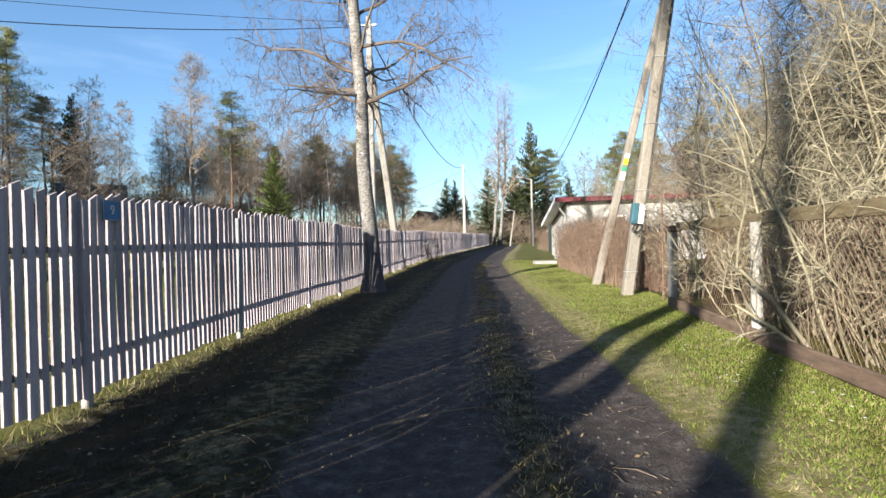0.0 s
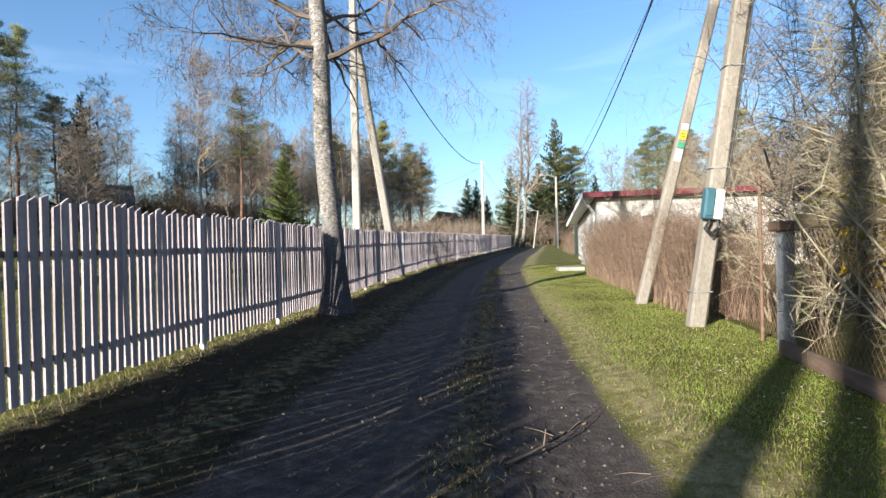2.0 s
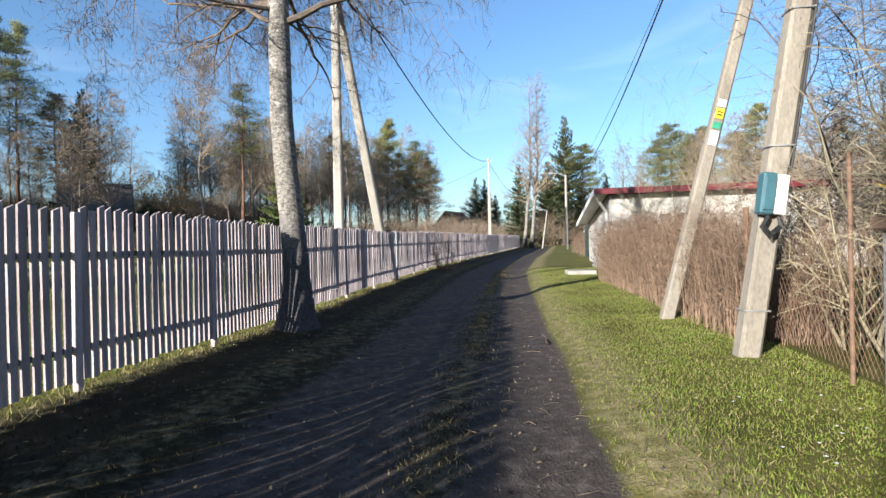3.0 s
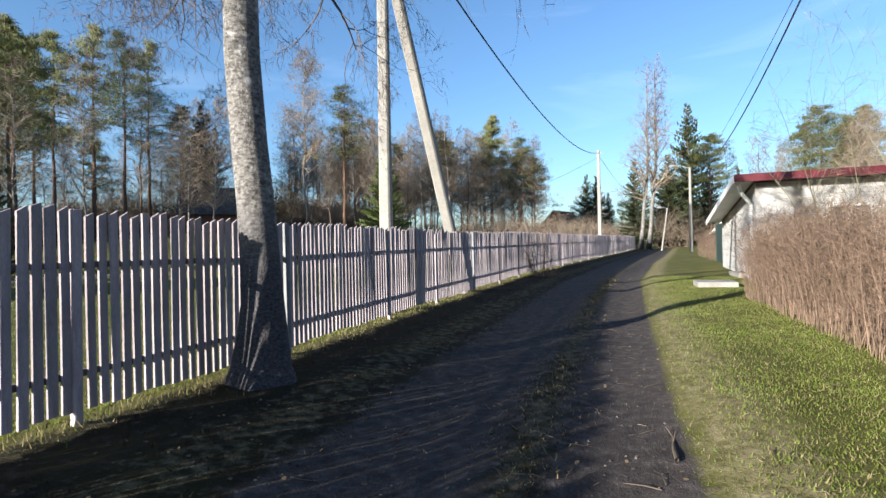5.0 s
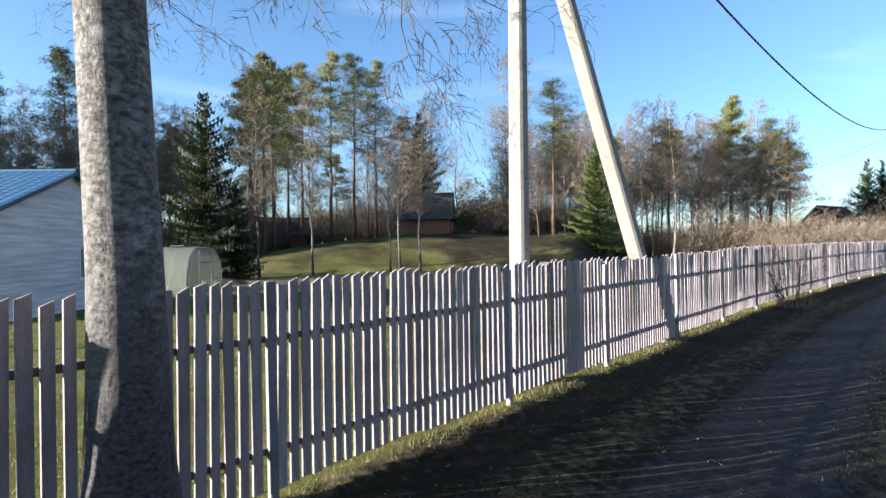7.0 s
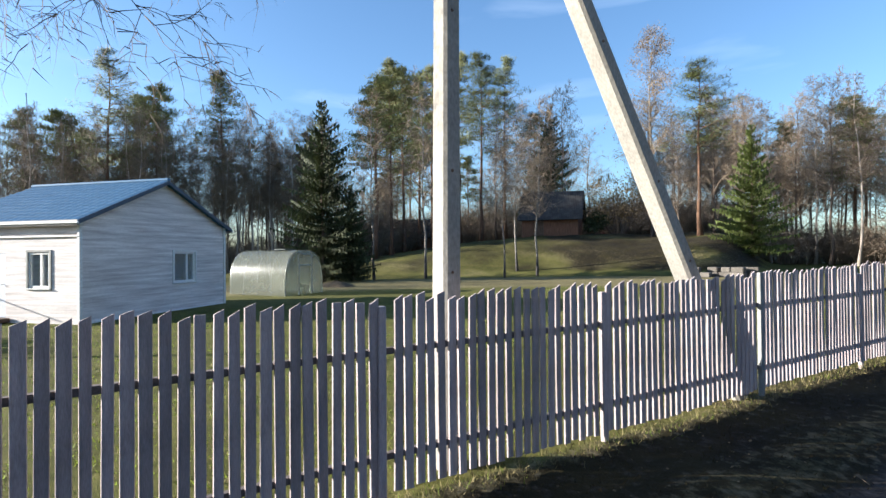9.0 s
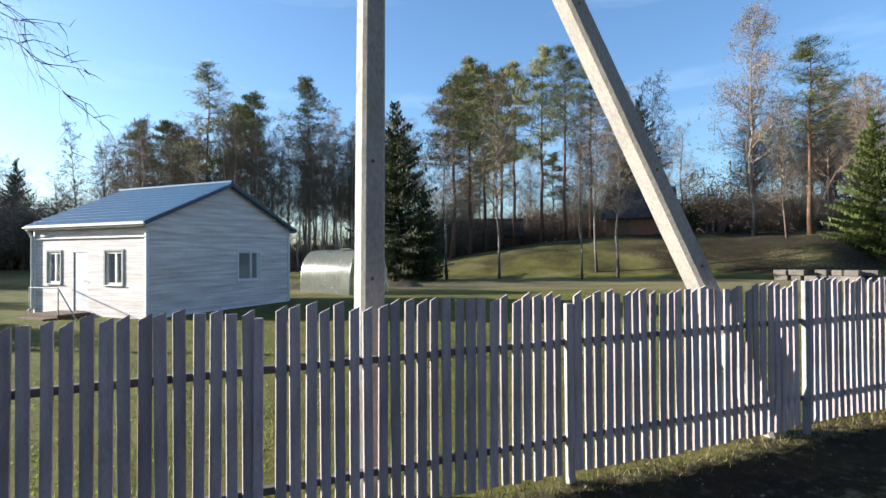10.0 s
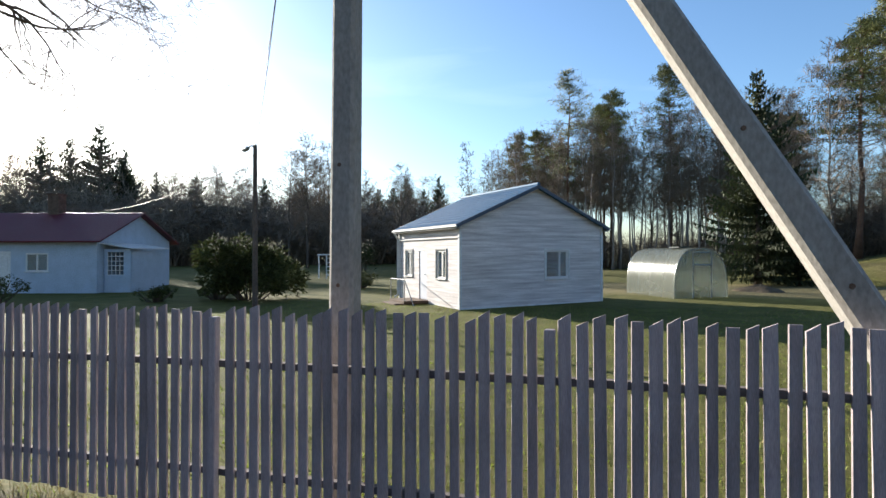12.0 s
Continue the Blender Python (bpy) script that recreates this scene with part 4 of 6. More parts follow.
def bare_tree(seed, h=14.0, r=0.13, low=0.22, spread=0.26, mats=None, leaves=0, label="bare late-autumn deciduous tree with a haze of fine twigs", wander=0.012):
    rng = random.Random(seed)
    t, pts, radii = trunk_shape(h, r, rng, wander=wander)
    c = Shape()
    tips = []
    for k in range(52):
        q = low + (0.97 - low) * (k + rng.random()) / 52
        p = at_height(pts, q)
        a = rng.uniform(0, 2 * math.pi)
        up = rng.uniform(0.5, 1.25)
        L = h * spread * (1.15 - q) * rng.uniform(0.7, 1.2) + 0.5
        limb(c, p, (math.cos(a), math.sin(a), up), L, r * (1 - q) * 0.42 + 0.012, rng, [(7, 0.5, 3), (7, 0.6, 2), (0, 0, 2)], [3, 3, 2], 0.24, (0.05, -0.03, -0.1), tips, rmin=0.0125)
    extra = []
    if leaves:
        lf = Shape()
        for p, d in tips:
            for k in range(leaves):
                o = p + rand_dir(rng) * 0.25
                u, v = rand_dir(rng) * 0.048, rand_dir(rng) * 0.048
                lf.face(o - u, o + v, o + u, o - v)
        extra.append(("foliage", lf, M_AUTUMN))
    m = mats or (M_DARK_BARK, M_FAR_TWIG)
    return tree_thing("tree", t, c, m, label, extra=extra)


def pine_tree(seed, h=20.0, r=0.2, low=0.5):
    rng = random.Random(seed)
    t, pts, radii = trunk_shape(h, r, rng, wander=0.006)
    limbs, needles = Shape(), Shape()
    for k in range(54):
        q = low + (0.99 - low) * ((k + rng.random()) / 54) ** 0.9
        p = at_height(pts, q)
        a = rng.uniform(0, 2 * math.pi)
        L = h * 0.15 * (1.25 - ((q - low) / (1 - low)) ** 1.5) * rng.uniform(0.5, 1.15)
        d = Vector((math.cos(a), math.sin(a), rng.uniform(-0.1, 0.5))).normalized()
        tip = p + d * L
        limbs.tube([p, p + d * L * 0.5, tip + Vector((0, 0, 0.15))], [0.05, 0.03, 0.012], 3, cap=False)
        for j in range(12):
            c = p.lerp(tip, rng.uniform(0.3, 1.08)) + Vector((rng.uniform(-1, 1), rng.uniform(-1, 1), rng.uniform(-0.2, 0.28))) * L * 0.34
            for i in range(11):
                n = rand_dir(rng, 0.3)
                q3 = rand_dir(rng)
                o = c + Vector((q3.x, q3.y, q3.z * 0.55)) * 0.36
                w = n.orthogonal().normalized() * 0.03
                needles.face(o - w, o + w, o + n * rng.uniform(0.3, 0.55))
    for k in range(7):
        p = at_height(pts, rng.uniform(0.2, low))
        a = rng.uniform(0, 2 * math.pi)
        limbs.tube([p, p + Vector((math.cos(a), math.sin(a), -0.1)) * rng.uniform(0.5, 1.6)], [0.025, 0.006], 3, cap=False)
    return tree_thing("pine_tree", t, needles, (M_PINE_BARK, M_NEEDLE), "tall pine with a bare reddish trunk and high crown", extra=[("limb_mass", limbs, M_PINE_BARK)])


def spruce_tree(seed, h=11.0, wide=0.23, mat=None, label="dark green conical spruce with drooping boughs"):
    """Tiers of boughs of uneven length; each bough is a spine with short hanging sprays on both sides."""
    rng = random.Random(seed)
    t, pts, radii = trunk_shape(h, h * 0.013, rng, 6, wander=0.002)
    c = Shape()
    whorls = int(h * 3.0)
    for k in range(whorls):
        q = 0.05 + 0.95 * k / whorls
        tier = rng.uniform(0.72, 1.12)
        for j in range(12 if q < 0.8 else 7):
            a = rng.uniform(0, 2 * math.pi)
            L = h * wide * (1 - q) ** 0.9 * rng.uniform(0.55, 1.15) * tier + 0.12
            p = Vector((0, 0, h * q + rng.uniform(-0.12, 0.12)))
            out = Vector((math.cos(a), math.sin(a), 0))
            side = Vector((-out.y, out.x, 0))
            lift = -0.34 + 0.85 * q
            n = max(3, int(L / 0.2))
            last = p
            for i in range(1, n + 1):
                u = i / n
                o = p + out * (L * u) + Vector((0, 0, lift * L * u + 0.26 * L * u * u))
                w = (L * 0.15 * (1.2 - u) + 0.1) * rng.uniform(0.6, 1.25)
                for sg in (-1, 1):
                    tip = last + side * (sg * w) + out * (w * rng.uniform(0.5, 1.1)) + Vector((0, 0, -w * rng.uniform(0.3, 1.0)))
                    c.face(last, tip, last.lerp(o, 0.6))
                hang = Vector((rng.uniform(-0.06, 0.06), rng.uniform(-0.06, 0.06), -rng.uniform(0.1, 0.4)))
                c.face(last, o, (last + o) / 2 + hang)
                last = o
    return tree_thing("spruce_tree", t, c, (M_DARK_BARK, mat or M_SPRUCE), label)


def prune(s, clear, first=False):
    """Cuts growth off at a plane, as along a fence; with first, all beyond the first cut."""
    keep = []
    for f in s.f:
        if min(s.v[i][0] for i in f) > clear:
            keep.append(f)
        elif first:
            break
    ids = sorted({i for f in keep for i in f})
    back = {i: k for k, i in enumerate(ids)}
    s.v = [s.v[i] for i in ids]
    s.f = [tuple(back[i] for i in f) for f in keep]


def twig_clump(seed, n, h, spread, mat, label, name="bush", category="bush", radius=0.4, levels=None, sides=None, r=0.014, fall=(0.02, 0.0, -0.05), bend=0.2, lean=(0, 0), rmin=0.0035, split=False, clear=-99.0):
    """Many stems from one foot, fanning out, with finer ones on them."""
    rng = random.Random(seed)
    s, thick = Shape(), Shape()
    e = empty(name, Matrix.Identity(4), label, category)
    for k in range(n):
        a, q = rng.uniform(0, 2 * math.pi), math.sqrt(rng.random())
        p = Vector((math.cos(a) * radius * q, math.sin(a) * radius * q, -0.05))
        d = Vector((math.cos(a) * spread * q + lean[0], math.sin(a) * spread * q + lean[1], 1)).normalized()
        one = Shape() if split else thick
        limb(s, p, d, h * rng.uniform(0.55, 1.1), r * rng.uniform(0.6, 1.5), rng, levels or [(7, 0.42, 5), (5, 0.5, 3), (0, 0, 2)], sides or [5, 3, 2], bend, fall, rmin=rmin, main=one)
        if split:
            prune(one, clear, True)
            part("stem", one, mat, e, smooth=True)
    prune(s, clear)
    if not split:
        tagged(part("stem_mass", thick, mat, e), kind="stuff")
    tagged(part("crown", s, mat, e), kind="stuff")
    return e


def leafy_bush(seed, w, h, mat, label, n=2600, leaf=0.12):
    rng = random.Random(seed)
    e = empty("bush", Matrix.Identity(4), label, "bush")
    lv, st = Shape(), Shape()
    lumps = [(Vector((rng.uniform(-0.36, 0.36) * w, rng.uniform(-0.36, 0.36) * w, h * rng.uniform(0.25, 0.72))), rng.uniform(0.16, 0.3) * min(w, h)) for k in range(15)]
    for c, q in lumps:
        st.tube([Vector((c.x * 0.3, c.y * 0.3, -0.05)), Vector((c.x * 0.75, c.y * 0.75, c.z * 0.6)), c], [0.04, 0.025, 0.01], 4, cap=False)
    for k in range(n):
        c, q = rng.choice(lumps)
        n0 = rand_dir(rng, 0.15)
        o = c + n0 * q * rng.uniform(0.55, 1.1)
        o.z = max(0.03, o.z)
        u = (n0 + rand_dir(rng) * 0.8).normalized()
        v = u.orthogonal().normalized() * leaf * 0.3
        lv.face(o - v, o + u * leaf * rng.uniform(0.6, 1.3), o + v)
    tagged(part("stem_mass", st, M_DARK_BARK, e), kind="stuff")
    tagged(part("foliage", lv, mat, e), kind="stuff")
    return e


def main_birch():
    """The big birch beside the fence: leaning trunk with a flared foot, strong drooping limbs and hanging twigs."""
    rng = random.Random(11)
    x0, y0 = -3.1, 12.2
    e = empty("birch_tree", pose(x0, y0, ground_z(x0, y0)), "big old birch with white-flecked bark and bare hanging twigs", "tree", "birches")
    s = Shape()
    zs = [-0.15, 0.02, 0.15, 0.35, 0.7, 1.1, 1.6, 2.2, 3.0, 3.8, 4.6, 5.6, 6.8, 8.0, 9.5, 11.0, 12.5, 14.0]
    rs = [0.36, 0.31, 0.265, 0.235, 0.195, 0.177, 0.168, 0.163, 0.158, 0.153, 0.145, 0.135, 0.12, 0.105, 0.085, 0.06, 0.035, 0.012]
    spine = []
    n = 20
    for i, (z, r) in enumerate(zip(zs, rs)):
        c = Vector((-0.02 - 0.042 * z + 0.03 * math.sin(z * 1.7), 0.02 * math.sin(z * 1.3), z))
        spine.append(c)
        for j in range(n):
            w = 2 * math.pi * j / n
            lump = 1 + 0.045 * noise.noise((math.cos(w) * 1.6, math.sin(w) * 1.6, z * 2.2)) + 0.10 * max(0, 1 - z / 0.6) * math.sin(w * 5 + 1)
            s.v.append((c.x + r * lump * math.cos(w), c.y + r * lump * math.sin(w), z))
    for i in range(len(zs) - 1):
        for j in range(n):
            s.f.append((i * n + j, i * n + (j + 1) % n, (i + 1) * n + (j + 1) % n, (i + 1) * n + j))
    part("trunk", s, M_BIRCH, e, "birch trunk with black rough foot, painted shade above it, and white upper bark", smooth=True)

    def on_spine(z):
        return Vector((float(np.interp(z, zs, [p.x for p in spine])), float(np.interp(z, zs, [p.y for p in spine])), z))

    limbs = [(4.3, (1, 0.1, 0.1), 2.5, 0.06), (4.3, (-1, -0.1, 0.0), 1.9, 0.04), (4.6, (-0.9, 0.4, 0.3), 2.4, 0.05), (4.9, (0.6, 0.8, 0.3), 2.3, 0.045), (5.0, (-0.95, -0.3, 0.4), 2.7, 0.055), (4.5, (-0.55, -0.8, 0.2), 1.9, 0.04),
             (5.4, (0.5, -0.85, 0.35), 2.4, 0.045), (5.6, (0.95, -0.2, 0.4), 2.5, 0.05), (5.9, (-0.7, 0.7, 0.5), 2.5, 0.045), (6.3, (0.8, 0.55, 0.5), 2.3, 0.045), (6.6, (-1, 0.0, 0.55), 2.4, 0.045)]
    limbs += [(4.9, (-0.35, 1, 0.15), 1.75, 0.045), (5.6, (-0.6, 0.9, 0.4), 2.0, 0.045), (4.7, (-0.85, 0.7, 0.2), 1.8, 0.04), (5.2, (0.1, 1, 0.3), 1.6, 0.04)]
    limbs += [(4.9, (0.2, 1, -0.1), 2.0, 0.045), (5.3, (-0.2, 1, -0.05), 2.4, 0.045), (5.0, (-0.6, 0.8, -0.1), 2.2, 0.04), (4.6, (-0.75, 0.6, -0.05), 2.0, 0.035)]
    for k in range(20):
        z = rng.uniform(6.2, 13.0)
        a = rng.uniform(0, 2 * math.pi)
        limbs.append((z, (math.cos(a), math.sin(a), rng.uniform(0.6, 1.1)), rng.uniform(1.0, 2.6) * (1.3 - z / 14), 0.02 + 0.03 * (1 - z / 14)))
    for z, d, L, r in limbs:
        b = Shape()
        limb(b, on_spine(z), d, L * 1.2, r * 0.9, rng, [(9, 0.5, 9), (8, 0.48, 6), (7, 0.62, 5), (2, 0.4, 5), (0, 0, 2)], [6, 4, 3, 2, 2], 0.36, (0.06, -0.02, -0.25, -0.5, -0.3), rmin=0.0028)
        part("limb", b, M_BIRCH_TWIG, e)
    return e


main_birch()

# trees standing behind the start of the lane, whose trunks throw the long shadows
TALL = bare_tree(71, 15.0, 0.2, 0.55, 0.2, wander=0.001, label="tall birch beside the fence at the start of the lane")
TALL.matrix_basis = pose(-4.5, -3.95, -0.05)
copy_thing(TALL, pose(-5.0, -5.85, -0.05, 0, 0, 90))
copy_thing(TALL, pose(-6.0, -9.85, -0.05, 0, 0, 200))

KINDS = {
    "bare": [bare_tree(k, 14.0, 0.12, 0.2 + 0.06 * (k % 3), 0.25) for k in (1, 2, 3, 4)],
    "pine": [pine_tree(k, 20.0, 0.2, 0.40 + 0.06 * (k % 3)) for k in (1, 2, 3, 4)],
    "spruce": [spruce_tree(1, 11.0, 0.33), spruce_tree(2, 11.0, 0.28)],
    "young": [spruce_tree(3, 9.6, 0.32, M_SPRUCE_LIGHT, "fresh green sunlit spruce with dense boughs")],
    "wood": [bare_tree(k, 18.0, 0.12, 0.38, 0.13, (M_PALE_TRUNK, M_FAR_TWIG), 0, "slender brown-white stemmed birch in the wood") for k in (21, 22, 23)],
    "autumn": [bare_tree(9, 18.0, 0.16, 0.3, 0.2, (M_BIRCH, M_FAR_TWIG), 3, "tall birch with thin yellow-brown leaves")],
    "slim": [bare_tree(k, 13.0, 0.085, 0.3, 0.17, (M_BIRCH, M_FAR_TWIG), 0, "slender bare birch on the lawn") for k in (12, 13)],
    "twin": [bare_tree(15, 22.0, 0.25, 0.25, 0.165, (M_BIRCH, M_FAR_TWIG), 0, "tall white-stemmed birch at the end of the fence")],
    "brush": [twig_clump(k, 34, 3.4, 0.7, M_FAR_TWIG, "tangle of bare brown brush at the wood's edge", radius=1.9, r=0.03, rmin=0.016, levels=[(8, 0.45, 4), (7, 0.5, 2), (0, 0, 2)]) for k in (31, 32)],
}
BASE_H = {"bare": 14.0, "pine": 20.0, "spruce": 11.0, "young": 9.6, "autumn": 18.0, "wood": 18.0, "slim": 13.0, "twin": 22.0, "brush": 3.4}
used = set()
plant_rng = random.Random(21)


def plant(kind, x, y, h, wide=1.0):
    protos = KINDS[kind]
    o = next((p for p in protos if p.name not in used), protos[plant_rng.randrange(len(protos))])
    k = h / BASE_H[kind] * (0.9 if kind in ("bare", "slim", "autumn", "wood") else 1.0)
    m = pose(x, y, ground_z(x, y), 0, 0, plant_rng.uniform(0, 360))
    wide *= 1.35 if kind == "pine" and h < 17 else 1.0
    kw = k * wide * (1 if kind != "bare" else min(1.3, max(0.9, (14 / h) ** 0.3)))
    if o.name not in used:
        used.add(o.name)
        c = o
        c.matrix_basis = m
    else:
        c = copy_thing(o, m)
    c.scale = (kw, kw, k)
    return c


HOUSE_WOOD = [("pine", -56.1, 12.1, 19.9), ("pine", -60.2, 16.1, 18.3), ("pine", -56.8, 21.5, 19.7), ("bare", -62.8, 2.1, 13.7), ("wood", -61.5, 6.3, 15.7), ("bare", -65.8, 8.4, 17.5), ("wood", -58.2, 14.1, 17.6),
              ("wood", -62.1, 18.9, 19.4), ("wood", -59.5, 24.3, 19.7), ("wood", -55.2, 25.6, 16.1), ("bare", -52.9, 27.0, 12.7), ("spruce", -34.9, 24.9, 12.0), ("bare", -48.0, 29.8, 14.5)]
HILL_WOOD = [("pine", -64.6, 42.5, 22.2), ("pine", -57.5, 41.4, 21.5), ("pine", -61.2, 45.3, 22.4), ("pine", -58.7, 45.8, 22.2), ("pine", -54.5, 47.1, 22.5), ("pine", -50.7, 47.6, 21.0), ("bare", -51.4, 50.1, 18.1),
             ("slim", -30.2, 36.0, 11.1), ("slim", -34.7, 28.4, 14.0), ("slim", -33.5, 31.7, 15.5), ("pine", -46.0, 33.0, 16.5), ("spruce", -34.3, 26.7, 6.5), ("pine", -49.0, 36.0, 19.0), ("slim", -31.7, 38.2, 13.3), ("slim", -29.7, 38.4, 13.7), ("spruce", -47.7, 55.1, 15.1), ("autumn", -33.1, 54.2, 20.5), ("pine", -29.5, 55.7, 14.8), ("bare", -29.5, 53.2, 8.6), ("young", -23.8, 53.6, 9.8)]
NORTH_WOOD = [("bare", -32.4, 65.8, 16.2), ("wood", -29.2, 65.5, 16.9), ("bare", -29.3, 70.0, 18.1), ("wood", -27.1, 68.8, 19.7), ("pine", -54.1, 53.4, 22.3), ("bare", -47.2, 51.7, 15.2), ("bare", -46.2, 55.2, 18.3), ("pine", -54.5, 58.5, 16.2),
              ("bare", -42.3, 55.7, 12.0), ("bare", -30.3, 58.7, 14.3), ("bare", -30.1, 63.2, 15.5), ("bare", -25.2, 67.4, 18.4), ("wood", -22.6, 66.3, 17.7), ("bare", -21.8, 70.7, 16.8), ("bare", -20.2, 73.3, 16.4), ("pine", -16.8, 78.2, 14.9), ("pine", -16.2, 83.4, 12.9)]
LANE_END = [("spruce", -3.1, 87.9, 12.5), ("twin", -2.2, 78.0, 22.0), ("twin", -1.3, 78.4, 23.0), ("spruce", 3.9, 92.9, 20.5), ("spruce", 1.2, 92.0, 13.4), ("pine", 6.5, 90.0, 15.0), ("bare", 9.9, 104.5, 18.5), ("bare", 14.7, 109.0, 19.7), ("bare", 17.2, 98.5, 17.1), ("pine", 17.4, 83.2, 16.1),
            ("bare", 14.2, 58.3, 11.8), ("bare", 15.8, 52.7, 12.2), ("bare", 16.9, 47.1, 10.9), ("pine", 19.8, 37.0, 8.8), ("bare", 23.0, 38.7, 8.7), ("bare", 18.7, 44.2, 8.9), ("bare", -13.4, 109.2, 12.4), ("bare", -10.4, 114.5, 11.7)]
SUN_WOOD = [("bare", -29.7, -33.8, 12.6), ("spruce", -31.8, -30.2, 12.1), ("bare", -35.3, -30.4, 13.4), ("spruce", -35.2, -25.5, 12.2), ("spruce", -37.7, -26.0, 11.6), ("spruce", -42.0, -27.6, 11.8), ("spruce", -46.5, -26.0, 10.9), ("bare", -46.1, -29.2, 12.3), ("spruce", -49.4, -25.9, 11.5),
            ("bare", -51.7, -23.3, 13.8), ("spruce", -56.4, -23.8, 10.7), ("bare", -57.1, -19.4, 16.8), ("bare", -59.7, -19.0, 16.7), ("bare", -66.6, -15.1, 11.7), ("bare", -68.4, -11.3, 14.5), ("bare", -71.5, -9.2, 14.8), ("bare", -75.2, -4.6, 13.5)]
for wood, far in ((HOUSE_WOOD, 1.0), (HILL_WOOD, 1.0), (NORTH_WOOD, 1.0), (LANE_END, 1.0), (SUN_WOOD, 1.5)):
    for kind, x, y, h in wood:
        plant(kind if far == 1.0 or plant_rng.random() < 0.3 else "bare", -0.8 + (x + 0.8) * far, 18.7 + (y - 18.7) * far if far > 1 else y, (1.9 + (h - 1.9) * far) * (0.92 if far > 1 else 1.0), 1.4 if far > 1 else 1.0)


def belt(n, x0, y0, x1, y1, deep, kinds, low, high):
    """A strip of wood between two points, trees set at random."""
    for k in range(n):
        q = (k + plant_rng.random()) / n
        nx, ny = y1 - y0, -(x1 - x0)
        L = math.hypot(nx, ny)
        o = plant_rng.uniform(0, deep)
        plant(kinds[plant_rng.randrange(len(kinds))], x0 + (x1 - x0) * q + nx / L * o, y0 + (y1 - y0) * q + ny / L * o, plant_rng.uniform(low, high))


belt(46, -58, 31, -64, -2, 14, ["wood", "wood", "wood", "bare", "wood", "pine"], 14, 19)          # wood behind the white house
belt(22, -60, 2, -54, 32, -6, ["brush"], 2.5, 4)
belt(9, -56, 31, -50, 22, 6, ["wood", "bare", "wood"], 12, 16)
belt(26, -51, 31, -57, 5, 6, ["wood"], 12, 18)
belt(84, -92, -10, -40, -58, 16, ["bare", "bare", "wood", "bare", "spruce", "bare", "wood"], 12, 17)    # wood towards the sun
belt(80, -88, -4, -36, -54, 5, ["brush"], 6, 9.5)
belt(66, -46, 66, -14, 78, -12, ["bare", "wood", "wood", "bare", "pine"], 13, 19)                                      # wood beyond the hill
belt(44, -46, 64, -12, 78, 3, ["brush"], 2.6, 4.6)
belt(18, -74, 36, -54, 64, -12, ["bare", "wood", "pine"], 12, 17)
belt(26, -60, 30, -70, 44, 6, ["brush"], 3.0, 5.0)
belt(12, -58, 30, -68, 44, 6, ["wood", "bare", "pine"], 8, 14)
belt(16, -50, 30, -55, 8, 3, ["wood"], 14, 18)
belt(20, -72, 42, -50, 66, 3, ["brush"], 2.2, 3.6)
belt(34, -80, 46, -52, 74, 4, ["brush"], 3.6, 5.6)
belt(20, -56, 66, -34, 66, 4, ["brush"], 2.6, 4.0)
for kind, x, y, h in (("spruce", -62.0, -60.0, 22.0), ("spruce", -59.5, -63.0, 19.5), ("bare", -65.0, -61.0, 19.0), ("spruce", -56.5, -65.0, 19.5), ("bare", -53.5, -66.5, 19.0), ("bare", -60.5, -61.5, 20.0), ("bare", -50.6, -14.7, 15.5), ("bare", -52.5, -13.0, 15.0), ("bare", -50.0, -16.5, 14.0), ("bare", -55.5, -6.0, 12.5)):
    plant(kind, x, y, h, 1.15)
belt(22, -13, 98, 26, 104, -14, ["bare", "bare", "spruce"], 9, 15)                    # end of the lane
belt(26, -14, 92, 24, 96, 3, ["brush"], 3, 5)
belt(46, 12, 84, 20, 30, -16, ["bare", "pine", "bare", "pine", "wood"], 10, 14.5)                         # gardens on the other side
belt(26, 11, 60, 15, 16, 3, ["brush"], 3, 4.6)
belt(22, 20, 34, 13, 4, -12, ["bare", "pine", "pine"], 8, 12)
belt(30, -90, -70, 60, -85, 12, ["bare", "spruce"], 8, 10)                              # far behind
belt(14, -11, 62, -10, 90, 4, ["brush"], 2.2, 3.4)


# bushes in the yard
def place(o, x, y, deg=0):
    o.matrix_basis = pose(x, y, ground_z(x, y), 0, 0, deg)
    return o


place(leafy_bush(41, 4.2, 3.0, M_SHRUB, "large rounded evergreen shrub in the yard", 11000, 0.2), -19.3, 3.5)
place(leafy_bush(42, 1.7, 0.95, M_SHRUB, "low clipped dark shrub on the lawn", 1500, 0.1), -18.9, 2.2)
place(leafy_bush(43, 1.5, 0.7, M_SHRUB, "small dark shrub in front of the blue house", 1200, 0.1), -17.2, 0.6)
place(leafy_bush(44, 2.2, 1.1, M_SHRUB, "dark shrub in front of the blue house", 1500, 0.1), -14.5, -4.5)
place(leafy_bush(45, 2.0, 1.0, M_SHRUB, "low dark shrub near the white house", 1500, 0.1), -27.5, 4.2)
place(leafy_bush(46, 1.6, 1.3, M_SHRUB, "round dark shrub by the wood", 1200, 0.1), -31.0, 2.0)
place(leafy_bush(47, 1.3, 2.5, M_YELLOW_LEAF, "bright yellow leafed garden shrub", 2200, 0.12), 4.5, 11.2)

